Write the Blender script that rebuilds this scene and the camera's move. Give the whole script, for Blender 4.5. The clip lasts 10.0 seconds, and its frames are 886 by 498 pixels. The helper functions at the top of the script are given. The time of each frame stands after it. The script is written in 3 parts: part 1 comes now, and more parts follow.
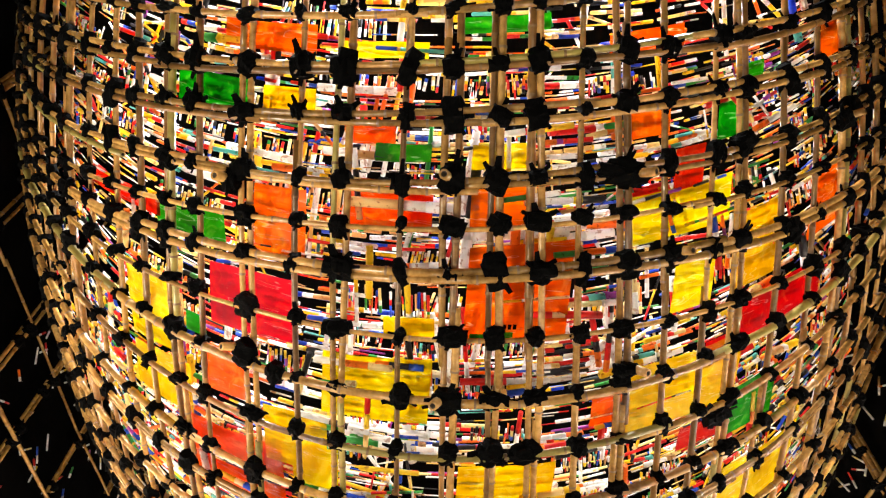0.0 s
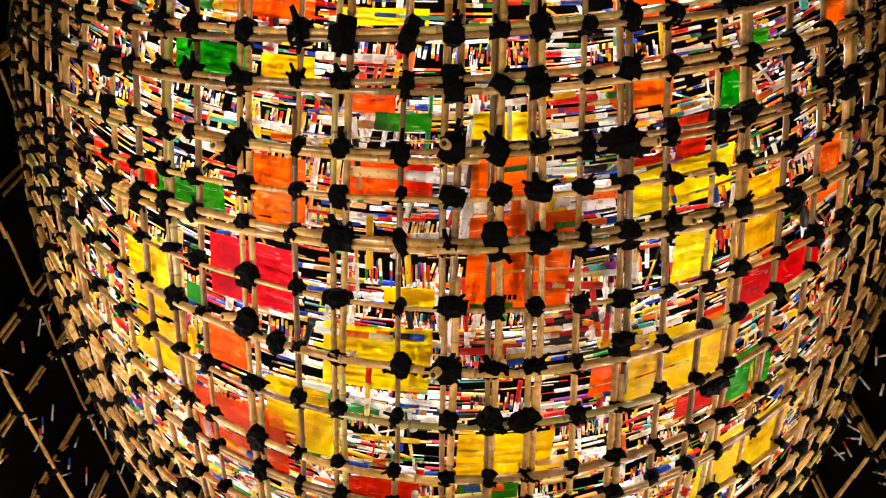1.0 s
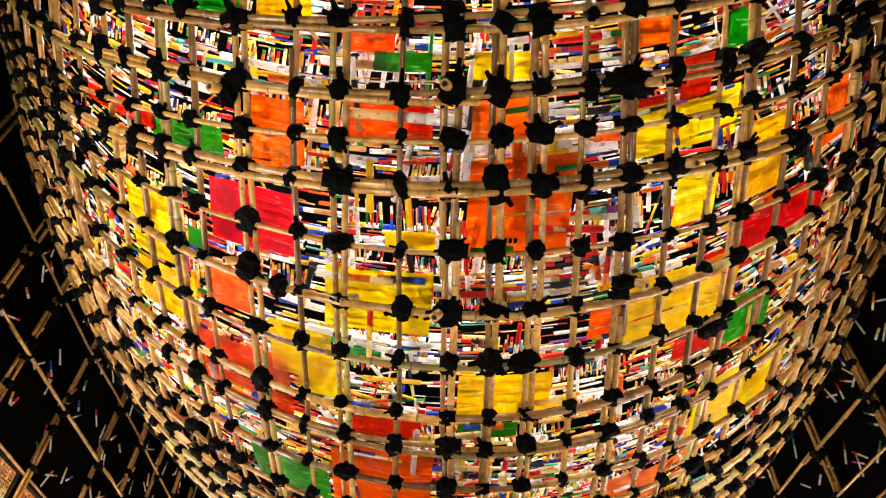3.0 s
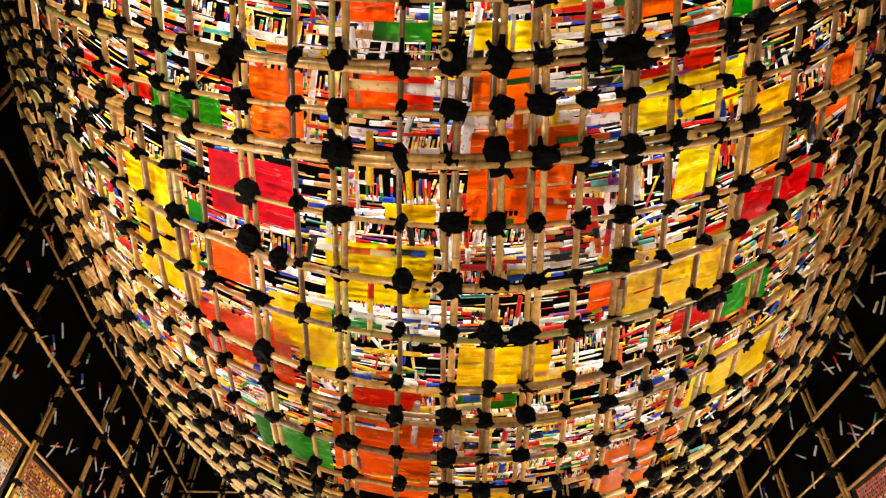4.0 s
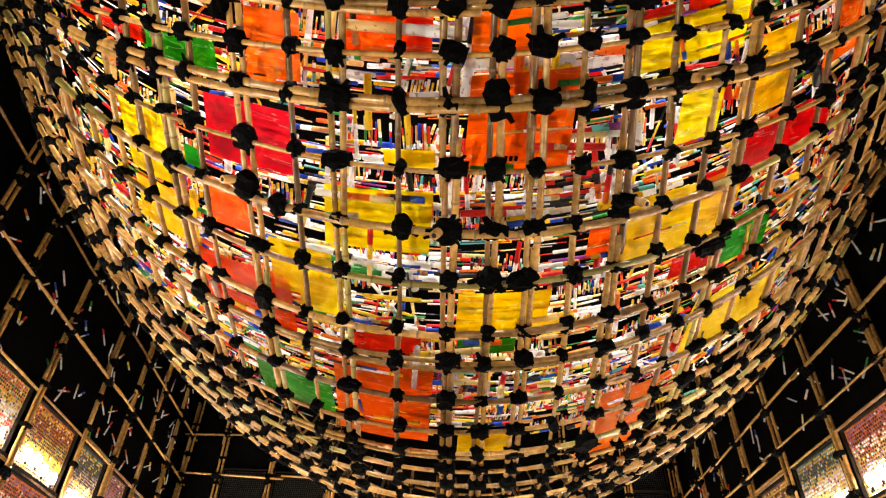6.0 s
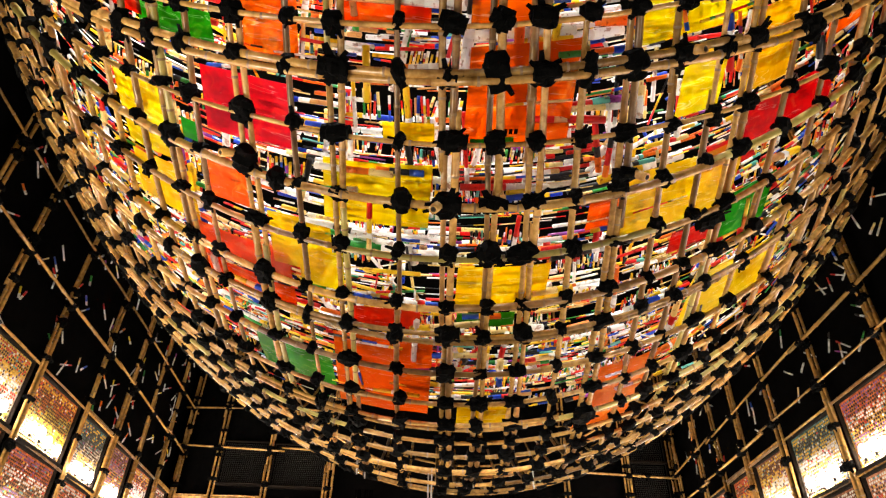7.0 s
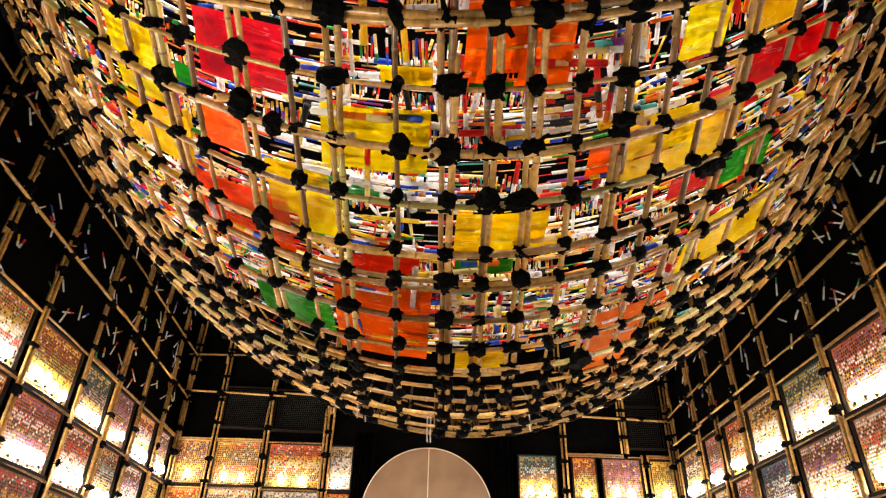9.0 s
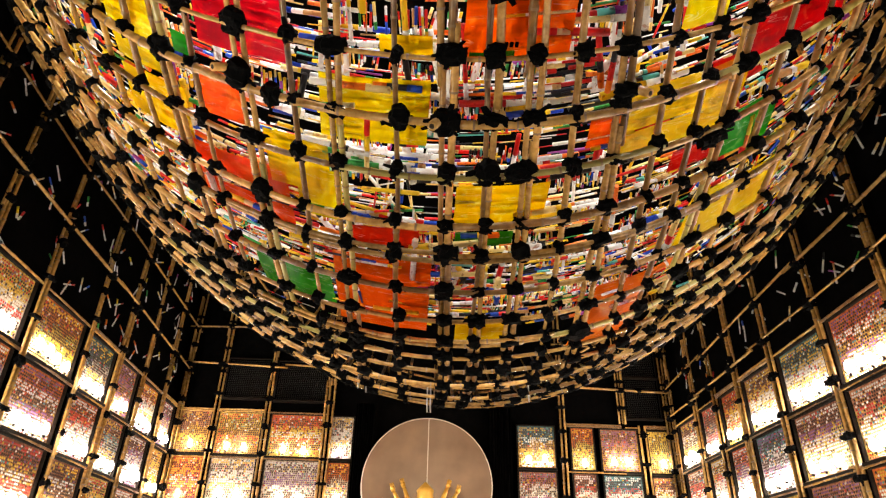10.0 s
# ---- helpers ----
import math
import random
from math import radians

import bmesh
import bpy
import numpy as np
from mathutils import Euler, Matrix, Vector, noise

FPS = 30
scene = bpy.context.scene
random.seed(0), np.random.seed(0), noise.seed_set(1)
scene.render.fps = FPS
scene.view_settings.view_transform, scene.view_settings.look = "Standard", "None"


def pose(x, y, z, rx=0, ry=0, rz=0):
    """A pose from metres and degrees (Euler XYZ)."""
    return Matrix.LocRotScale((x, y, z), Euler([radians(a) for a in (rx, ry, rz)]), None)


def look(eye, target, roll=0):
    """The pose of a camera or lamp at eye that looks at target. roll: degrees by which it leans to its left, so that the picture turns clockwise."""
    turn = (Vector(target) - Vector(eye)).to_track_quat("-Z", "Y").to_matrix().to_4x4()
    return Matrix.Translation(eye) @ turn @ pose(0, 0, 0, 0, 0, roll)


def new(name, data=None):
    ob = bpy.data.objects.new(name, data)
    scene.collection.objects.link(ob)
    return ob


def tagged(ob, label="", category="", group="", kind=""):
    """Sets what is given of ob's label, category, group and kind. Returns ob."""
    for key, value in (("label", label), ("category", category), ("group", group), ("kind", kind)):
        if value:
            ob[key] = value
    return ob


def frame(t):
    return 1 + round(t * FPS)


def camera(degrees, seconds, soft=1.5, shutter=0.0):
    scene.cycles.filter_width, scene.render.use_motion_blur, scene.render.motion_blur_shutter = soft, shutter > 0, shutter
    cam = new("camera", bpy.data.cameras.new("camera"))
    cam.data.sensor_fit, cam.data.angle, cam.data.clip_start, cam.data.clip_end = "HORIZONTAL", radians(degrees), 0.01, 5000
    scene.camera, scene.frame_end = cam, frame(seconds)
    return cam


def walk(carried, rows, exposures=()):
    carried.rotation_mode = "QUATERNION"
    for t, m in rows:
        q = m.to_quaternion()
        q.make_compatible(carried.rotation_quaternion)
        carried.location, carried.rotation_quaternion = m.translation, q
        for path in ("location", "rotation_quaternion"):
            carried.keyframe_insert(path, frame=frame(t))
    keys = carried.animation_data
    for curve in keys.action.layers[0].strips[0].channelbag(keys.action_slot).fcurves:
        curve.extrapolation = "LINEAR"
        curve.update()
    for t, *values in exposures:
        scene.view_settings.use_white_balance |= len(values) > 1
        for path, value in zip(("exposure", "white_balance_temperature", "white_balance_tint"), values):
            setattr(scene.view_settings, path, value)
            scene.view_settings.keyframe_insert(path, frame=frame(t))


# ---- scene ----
cam = camera(70.35, 10.0, soft=1.2)
EYE = 1.6
ROWS = [
    (0.0, 0.000, 0.000, 0.000, 142.30, -1.53, -1.98),
    (0.5, 0.001, 0.007, -0.004, 141.10, -1.52, -1.95),
    (1.0, 0.001, 0.014, -0.008, 139.90, -1.52, -1.92),
    (1.5, 0.002, 0.020, -0.011, 138.72, -1.52, -1.89),
    (2.0, 0.002, 0.026, -0.015, 137.55, -1.52, -1.87),
    (2.5, 0.002, 0.031, -0.018, 136.38, -1.52, -1.85),
    (4.0, 0.001, 0.044, -0.028, 132.95, -1.51, -1.81),
    (4.5, 0.001, 0.048, -0.031, 131.79, -1.50, -1.81),
    (5.0, 0.000, 0.051, -0.034, 130.66, -1.48, -1.81),
    (5.5, 0.000, 0.054, -0.037, 129.52, -1.46, -1.83),
    (7.0, -0.001, 0.062, -0.045, 126.10, -1.37, -1.90),
    (7.5, -0.002, 0.065, -0.047, 125.06, -1.34, -1.93),
    (8.0, -0.002, 0.067, -0.050, 123.90, -1.31, -1.96),
    (8.5, -0.002, 0.069, -0.052, 122.72, -1.29, -1.99),
    (9.0, -0.002, 0.072, -0.055, 121.52, -1.28, -2.01),
    (9.5, -0.001, 0.074, -0.057, 120.32, -1.29, -2.03),
    (10.0, -0.001, 0.077, -0.060, 119.07, -1.31, -2.03),
]
walk(cam, [(t, pose(x, y, EYE + z, rx, ry, rz)) for t, x, y, z, rx, ry, rz in ROWS],
     exposures=((0.0, -0.08), (2.5, -0.14), (5.5, -0.26), (7.5, -0.29), (8.5, -0.36), (10.0, -0.64)))

# ---- light ----
world = bpy.data.worlds.new("night")
world.use_nodes = True
world.node_tree.nodes["Background"].inputs["Color"].default_value = (0.02, 0.02, 0.025, 1)
world.node_tree.nodes["Background"].inputs["Strength"].default_value = 0.1
scene.world = world


def flood(eye, target, watts, size, colour, spot=70, blend=0.4):
    """An unseen spot lamp at eye, added to light what lies round target."""
    lamp = bpy.data.lights.new("unseen_floodlight", "SPOT")
    lamp.energy, lamp.color, lamp.shadow_soft_size = watts, colour, size
    lamp.spot_size, lamp.spot_blend = radians(spot), blend
    ob = new("unseen_floodlight", lamp)
    ob.matrix_world = look(eye, target)
    return ob


WARM = (1.0, 0.90, 0.73)
# unseen lamps low in the room that shine up at the hanging belly
flood((-3.0, 1.0, 0.4), (-1.3, 1.4, 4.4), 800, 0.10, WARM, 84, 0.8)
flood((2.9, 1.0, 0.4), (1.0, 1.4, 4.4), 165, 0.10, WARM, 84, 0.8)
flood((0.0, -2.4, 0.5), (0.0, 1.2, 4.6), 175, 0.12, WARM, 66, 0.8)
# two more, added only to brighten the upper side walls
flood((0.9, 3.6, 0.35), (-3.7, 6.0, 5.0), 640, 0.08, WARM, 62, 0.8)
flood((-0.9, 3.6, 0.35), (3.7, 6.0, 5.0), 640, 0.08, WARM, 62, 0.8)
# an unseen warm spot under the belly, added for the statue and disc
flood((0.1, 6.6, 3.02), (0.05, 9.0, 2.8), 170, 0.04, (1.0, 0.78, 0.5), 60)
# unseen lamps added above the pen layer, inside the belly, to backlight films and pens
for x, y, watts in ((-1.7, 0.4, 1150), (1.5, 0.4, 640), (-1.6, 2.5, 640), (1.6, 2.4, 320), (0.0, 3.9, 200), (0.0, 1.4, 460)):
    flood((x, y, 6.3), (x * 0.8, y + 0.1, 3.5), watts * 1.15, 0.05, (1.0, 0.985, 0.96), 120, 0.6)


# ---- materials ----
def material(name, rough=0.6, metal=0.0):
    m = bpy.data.materials.new(name)
    m.use_nodes = True
    bsdf = m.node_tree.nodes["Principled BSDF"]
    bsdf.inputs["Roughness"].default_value = rough
    bsdf.inputs["Metallic"].default_value = metal
    return m, m.node_tree.nodes, m.node_tree.links, bsdf


def ramp(nodes, stops, constant=False):
    r = nodes.new("ShaderNodeValToRGB")
    r.color_ramp.interpolation = "CONSTANT" if constant else "LINEAR"
    while len(r.color_ramp.elements) < len(stops):
        r.color_ramp.elements.new(0.5)
    for e, (p, c) in zip(r.color_ramp.elements, stops):
        e.position, e.color = p, (*c, 1)
    return r


def textured(name, dark, light, scale, rough=0.6, metal=0.0, bump=0.2, vary=0.25, stretch=(1, 1, 1), gloss=0.5):
    """A surface with grain and stains at two scales, and a tone of its own for every object."""
    m, nodes, links, bsdf = material(name, rough, metal)
    tc = nodes.new("ShaderNodeTexCoord")
    mp = nodes.new("ShaderNodeMapping")
    mp.inputs["Scale"].default_value = stretch
    links.new(tc.outputs["Object"], mp.inputs["Vector"])
    fine, wide = nodes.new("ShaderNodeTexNoise"), nodes.new("ShaderNodeTexNoise")
    fine.inputs["Scale"].default_value, fine.inputs["Detail"].default_value = scale, 6
    wide.inputs["Scale"].default_value, wide.inputs["Detail"].default_value = scale * 0.12, 3
    for n in (fine, wide):
        links.new(mp.outputs["Vector"], n.inputs["Vector"])
    mix = nodes.new("ShaderNodeMath")
    mix.operation = "MULTIPLY_ADD"
    mix.inputs[1].default_value = 0.5
    half = nodes.new("ShaderNodeMath")
    half.operation = "MULTIPLY"
    half.inputs[1].default_value = 0.5
    links.new(wide.outputs["Fac"], half.inputs[0])
    links.new(fine.outputs["Fac"], mix.inputs[0])
    links.new(half.outputs[0], mix.inputs[2])
    r = ramp(nodes, ((0.32, dark), (0.66, light)))
    links.new(mix.outputs[0], r.inputs["Fac"])
    info = nodes.new("ShaderNodeObjectInfo")
    tone = nodes.new("ShaderNodeMapRange")
    tone.inputs["To Min"].default_value, tone.inputs["To Max"].default_value = 1 - vary, 1 + vary * 0.6
    links.new(info.outputs["Random"], tone.inputs["Value"])
    hsv = nodes.new("ShaderNodeHueSaturation")
    links.new(r.outputs["Color"], hsv.inputs["Color"])
    links.new(tone.outputs["Result"], hsv.inputs["Value"])
    links.new(hsv.outputs["Color"], bsdf.inputs["Base Color"])
    bsdf.inputs["Specular IOR Level"].default_value = gloss
    if bump:
        b = nodes.new("ShaderNodeBump")
        b.inputs["Strength"].default_value, b.inputs["Distance"].default_value = bump, 0.004
        links.new(fine.outputs["Fac"], b.inputs["Height"])
        links.new(b.outputs["Normal"], bsdf.inputs["Normal"])
    return m


BAMBOO = textured("bamboo", (0.16, 0.070, 0.014), (0.58, 0.33, 0.095), 26, 0.25, vary=0.45, bump=0.35)
# darker brown bamboo: old poles, and rails whose shade is put into the colour
AGED_SHADED_BAMBOO = textured("aged_shaded_bamboo", (0.07, 0.030, 0.007), (0.37, 0.185, 0.048), 20, 0.28, vary=0.45, bump=0.4)
GREEN_BAMBOO = textured("green_bamboo", (0.20, 0.15, 0.03), (0.46, 0.37, 0.10), 22, 0.3, vary=0.3)
NODE = textured("bamboo_node", (0.14, 0.075, 0.03), (0.28, 0.17, 0.08), 60, 0.6)
PITH = textured("bamboo_pith", (0.02, 0.014, 0.008), (0.05, 0.035, 0.02), 40, 0.9)
CLOTH = textured("black_cloth", (0.0006, 0.0006, 0.0006), (0.0025, 0.0025, 0.0025), 45, 0.95, bump=0.6, gloss=0.04)
DRAPE = textured("black_drape", (0.0007, 0.0007, 0.0008), (0.003, 0.0027, 0.0026), 12, 0.95, bump=0.4, gloss=0.02)
FLOOR = textured("dark_floor", (0.03, 0.022, 0.018), (0.07, 0.05, 0.04), 9, 0.6)
BOARD = textured("dark_wood", (0.003, 0.002, 0.0012), (0.012, 0.007, 0.004), 30, 0.7, gloss=0.15, stretch=(1, 1, 6))
GOLD = textured("gold_paint", (0.68, 0.34, 0.04), (0.9, 0.52, 0.09), 14, 0.35, 0.3)
STEEL = textured("steel_pipe", (0.35, 0.34, 0.33), (0.6, 0.58, 0.55), 30, 0.35, 0.8)


def film(name, colour, crease_glint):
    """Thin coloured cellophane: light passes; crease glints are painted in, and bumps catch more."""
    m, nodes, links, bsdf = material(name, 0.14)
    tc, n = nodes.new("ShaderNodeTexCoord"), nodes.new("ShaderNodeTexNoise")
    n.inputs["Scale"].default_value, n.inputs["Detail"].default_value, n.inputs["Distortion"].default_value = 9, 7, 1.8
    links.new(tc.outputs["Object"], n.inputs["Vector"])
    r = ramp(nodes, ((0.3, tuple(c * 0.88 for c in colour)), (0.55, colour), (0.75, crease_glint)))
    links.new(n.outputs["Fac"], r.inputs["Fac"])
    # thin pale lines painted as the glints of folds in the film
    lines, long = nodes.new("ShaderNodeTexNoise"), nodes.new("ShaderNodeMapping")
    long.inputs["Scale"].default_value, long.inputs["Rotation"].default_value = (3, 26, 5), (0, 0, 0.12)
    links.new(tc.outputs["Object"], long.inputs["Vector"])
    links.new(long.outputs["Vector"], lines.inputs["Vector"])
    lines.inputs["Scale"].default_value, lines.inputs["Detail"].default_value, lines.inputs["Distortion"].default_value = 1.0, 2, 0.6
    glint_lines = ramp(nodes, ((0.0, (0, 0, 0)), (0.60, (0, 0, 0)), (0.615, (1, 1, 1)), (0.63, (0, 0, 0))))
    links.new(lines.outputs["Fac"], glint_lines.inputs["Fac"])
    glint_mix = nodes.new("ShaderNodeMix")
    glint_mix.data_type = "RGBA"
    glint_mix.inputs[7].default_value = (*(0.35 + 0.6 * c for c in crease_glint), 1)
    links.new(glint_lines.outputs["Color"], glint_mix.inputs[0])
    links.new(r.outputs["Color"], glint_mix.inputs[6])
    info, hsv = nodes.new("ShaderNodeObjectInfo"), nodes.new("ShaderNodeHueSaturation")
    hue = nodes.new("ShaderNodeMapRange")
    hue.inputs["To Min"].default_value, hue.inputs["To Max"].default_value = 0.485, 0.515
    links.new(info.outputs["Random"], hue.inputs["Value"])
    links.new(hue.outputs["Result"], hsv.inputs["Hue"])
    links.new(glint_mix.outputs[2], hsv.inputs["Color"])
    links.new(hsv.outputs["Color"], bsdf.inputs["Base Color"])
    b = nodes.new("ShaderNodeBump")
    b.inputs["Strength"].default_value, b.inputs["Distance"].default_value = 0.8, 0.012
    pull, folds, both = nodes.new("ShaderNodeMapping"), nodes.new("ShaderNodeTexNoise"), nodes.new("ShaderNodeMath")
    pull.inputs["Scale"].default_value, pull.inputs["Rotation"].default_value = (5, 55, 5), (0, 0, 0.5)
    links.new(tc.outputs["Object"], pull.inputs["Vector"])
    links.new(pull.outputs["Vector"], folds.inputs["Vector"])
    folds.inputs["Scale"].default_value, folds.inputs["Detail"].default_value = 1.0, 3
    both.operation = "ADD"
    links.new(n.outputs["Fac"], both.inputs[0])
    links.new(folds.outputs["Fac"], both.inputs[1])
    links.new(both.outputs[0], b.inputs["Height"])
    links.new(b.outputs["Normal"], bsdf.inputs["Normal"])
    bsdf.inputs["Specular IOR Level"].default_value = 0.9
    thin, clear = nodes.new("ShaderNodeBsdfTranslucent"), nodes.new("ShaderNodeBsdfTransparent")
    links.new(hsv.outputs["Color"], thin.inputs["Color"])
    links.new(b.outputs["Normal"], thin.inputs["Normal"])
    links.new(hsv.outputs["Color"], clear.inputs["Color"])
    first, second = nodes.new("ShaderNodeMixShader"), nodes.new("ShaderNodeMixShader")
    first.inputs["Fac"].default_value, second.inputs["Fac"].default_value = 0.66, 0.43
    links.new(bsdf.outputs["BSDF"], first.inputs[1])
    links.new(thin.outputs["BSDF"], first.inputs[2])
    links.new(clear.outputs["BSDF"], second.inputs[1])
    links.new(first.outputs["Shader"], second.inputs[2])
    links.new(second.outputs["Shader"], nodes["Material Output"].inputs["Surface"])
    return m


FILMS = {
    "yellow": film("yellow_film", (0.86, 0.66, 0.003), (0.97, 0.88, 0.12)),
    "orange": film("orange_film", (0.88, 0.24, 0.007), (0.97, 0.48, 0.06)),
    "red": film("red_film", (0.72, 0.018, 0.012), (0.85, 0.14, 0.06)),
    "green": film("green_film", (0.05, 0.40, 0.02), (0.26, 0.60, 0.06)),
}

STICK_STOPS = (
    (0.0, (0.90, 0.89, 0.87)), (0.23, (0.86, 0.70, 0.32)), (0.37, (0.70, 0.02, 0.015)), (0.50, (0.86, 0.62, 0.02)),
    (0.65, (0.84, 0.22, 0.012)), (0.74, (0.02, 0.09, 0.58)), (0.80, (0.04, 0.34, 0.06)), (0.84, (0.14, 0.50, 0.46)),
    (0.865, (0.60, 0.36, 0.14)), (0.90, (0.02, 0.02, 0.025)), (0.985, (0.35, 0.05, 0.36)))


def plastic(name, by_island):
    """Glossy plastic of many colours, one for each pen or barrel, with printed bands."""
    m, nodes, links, bsdf = material(name, 0.32)
    r = ramp(nodes, STICK_STOPS, True)
    if by_island:
        src = nodes.new("ShaderNodeNewGeometry").outputs["Random Per Island"]
    else:
        src = nodes.new("ShaderNodeObjectInfo").outputs["Random"]
    links.new(src, r.inputs["Fac"])
    tc, n = nodes.new("ShaderNodeTexCoord"), nodes.new("ShaderNodeTexNoise")
    n.inputs["Scale"].default_value, n.inputs["Detail"].default_value = 38, 4
    links.new(tc.outputs["Object"], n.inputs["Vector"])
    spots = ramp(nodes, ((0.0, (1, 1, 1)), (0.60, (1, 1, 1)), (0.66, (0.45, 0.25, 0.18))))
    links.new(n.outputs["Fac"], spots.inputs["Fac"])
    mix = nodes.new("ShaderNodeMix")
    mix.data_type, mix.blend_type = "RGBA", "MULTIPLY"
    mix.inputs[0].default_value = 0.8
    links.new(r.outputs["Color"], mix.inputs[6])
    links.new(spots.outputs["Color"], mix.inputs[7])
    links.new(mix.outputs[2], bsdf.inputs["Base Color"])
    thin, both = nodes.new("ShaderNodeBsdfTranslucent"), nodes.new("ShaderNodeMixShader")
    links.new(mix.outputs[2], thin.inputs["Color"])
    both.inputs["Fac"].default_value = 0.45
    links.new(bsdf.outputs["BSDF"], both.inputs[1])
    links.new(thin.outputs["BSDF"], both.inputs[2])
    links.new(both.outputs["Shader"], nodes["Material Output"].inputs["Surface"])
    return m


PLASTIC = plastic("pen_plastic", True)
PEN_BODY, PEN_CAP = plastic("pen_barrel", False), plastic("pen_cap", True)


def glowing(name, colour, strength):
    m, nodes, links, bsdf = material(name)
    bsdf.inputs["Base Color"].default_value = (*colour, 1)
    bsdf.inputs["Emission Color"].default_value = (*colour, 1)
    bsdf.inputs["Emission Strength"].default_value = strength
    return m


BULB = glowing("lit_bulb", (1.0, 0.87, 0.72), 165)


# ---- mesh helpers ----
def mesh_of(name, verts, faces, mats, slots=None, smooth=True):
    me = bpy.data.meshes.new(name)
    me.from_pydata(verts, [], faces)
    for m in mats:
        me.materials.append(m)
    if slots is not None:
        me.polygons.foreach_set("material_index", slots)
    if smooth:
        me.polygons.foreach_set("use_smooth", [True] * len(faces))
    me.update()
    return me


def child(name, me, parent, m=None, label=""):
    ob = new(name, me)
    ob.parent = parent
    if m is not None:
        ob.matrix_basis = m
    if label:
        ob["label"] = label
    return ob


def part(name, bm, mat, parent, label="", m=None):
    me = bpy.data.meshes.new(name)
    bm.to_mesh(me)
    bm.free()
    me.materials.append(mat)
    return child(name, me, parent, m, label)


def box(bm, x0, x1, y0, y1, z0, z1, bevel=0.0):
    made = bmesh.ops.create_cube(bm, size=1, matrix=Matrix.LocRotScale(
        ((x0 + x1) / 2, (y0 + y1) / 2, (z0 + z1) / 2), None, (x1 - x0, y1 - y0, z1 - z0)))
    if bevel:
        edges = {e for v in made["verts"] for e in v.link_edges}
        bmesh.ops.bevel(bm, geom=list(edges), offset=bevel, segments=2, affect="EDGES")
    return bm


def culm(path, radius, rng, sides=9, node_gap=0.27):
    """A bamboo culm along a list of points: swollen dark nodes, open hollow ends."""
    pts = [Vector(p) for p in path]
    dist = [0.0]
    for a, b in zip(pts, pts[1:]):
        dist.append(dist[-1] + (b - a).length)
    total = dist[-1]

    def at(s):
        s = min(max(s, 0), total)
        k = 0
        while k < len(dist) - 2 and dist[k + 1] < s:
            k += 1
        f = (s - dist[k]) / max(dist[k + 1] - dist[k], 1e-6)
        return pts[k].lerp(pts[k + 1], f)

    rings = [(0.0, 1.0, 0)]
    s = rng.uniform(0.06, node_gap)
    while s < total - 0.03:
        rings += [(s - 0.014, 1.0, 0), (s - 0.006, 1.14, 1), (s + 0.006, 1.14, 0), (s + 0.014, 0.97, 0)]
        gap = node_gap * rng.uniform(0.75, 1.25)
        if s + gap * 0.5 < total - 0.02:
            rings.append((s + gap * 0.5, 0.97, 0))
        s += gap
    rings = sorted(rings)
    rings.append((total, 1.0, 0))
    verts, faces, slots = [], [], []
    taper = rng.uniform(-0.12, 0.12)
    for i, (s, k, _) in enumerate(rings):
        p = at(s)
        d = (at(s + 0.03) - at(s - 0.03)).normalized()
        side = d.cross(Vector((0.13, 0.21, 0.97))).normalized()
        up = d.cross(side)
        r = radius * k * (1 + taper * (s / max(total, 0.01) - 0.5))
        for j in range(sides):
            a = 2 * math.pi * j / sides
            verts.append(p + (side * math.cos(a) + up * math.sin(a)) * r)
    n = len(rings)
    for i in range(n - 1):
        for j in range(sides):
            k = (j + 1) % sides
            faces.append((i * sides + j, i * sides + k, (i + 1) * sides + k, (i + 1) * sides + j))
            slots.append(1 if rings[i][2] else 0)
    for i, sign in ((0, 1), (n - 1, -1)):
        p = at(rings[i][0])
        d = (at(rings[i][0] + 0.03) - at(rings[i][0] - 0.03)).normalized()
        base = len(verts)
        for j in range(sides):
            verts.append(p + (verts[i * sides + j] - p) * 0.55)
        for j in range(sides):
            verts.append(p + (verts[i * sides + j] - p) * 0.5 + d * sign * 0.03)
        for j in range(sides):
            k = (j + 1) % sides
            faces.append((i * sides + j, base + j, base + k, i * sides + k) if sign > 0 else (i * sides + j, i * sides + k, base + k, base + j))
            slots.append(0)
            faces.append((base + j, base + sides + j, base + sides + k, base + k) if sign > 0 else (base + j, base + k, base + sides + k, base + sides + j))
            slots.append(2)
        faces.append(tuple(base + sides + j for j in (range(sides - 1, -1, -1) if sign > 0 else range(sides))))
        slots.append(2)
    return verts, faces, slots


def pole(path, radius, rng, parent, green=False, aged_shaded=False, name="bamboo_pole", node_gap=0.27, sides=9):
    v, f, s = culm(path, radius, rng, sides, node_gap)
    return child(name, mesh_of(name, v, f, [GREEN_BAMBOO if green else AGED_SHADED_BAMBOO if aged_shaded else BAMBOO, NODE, PITH], s), parent)


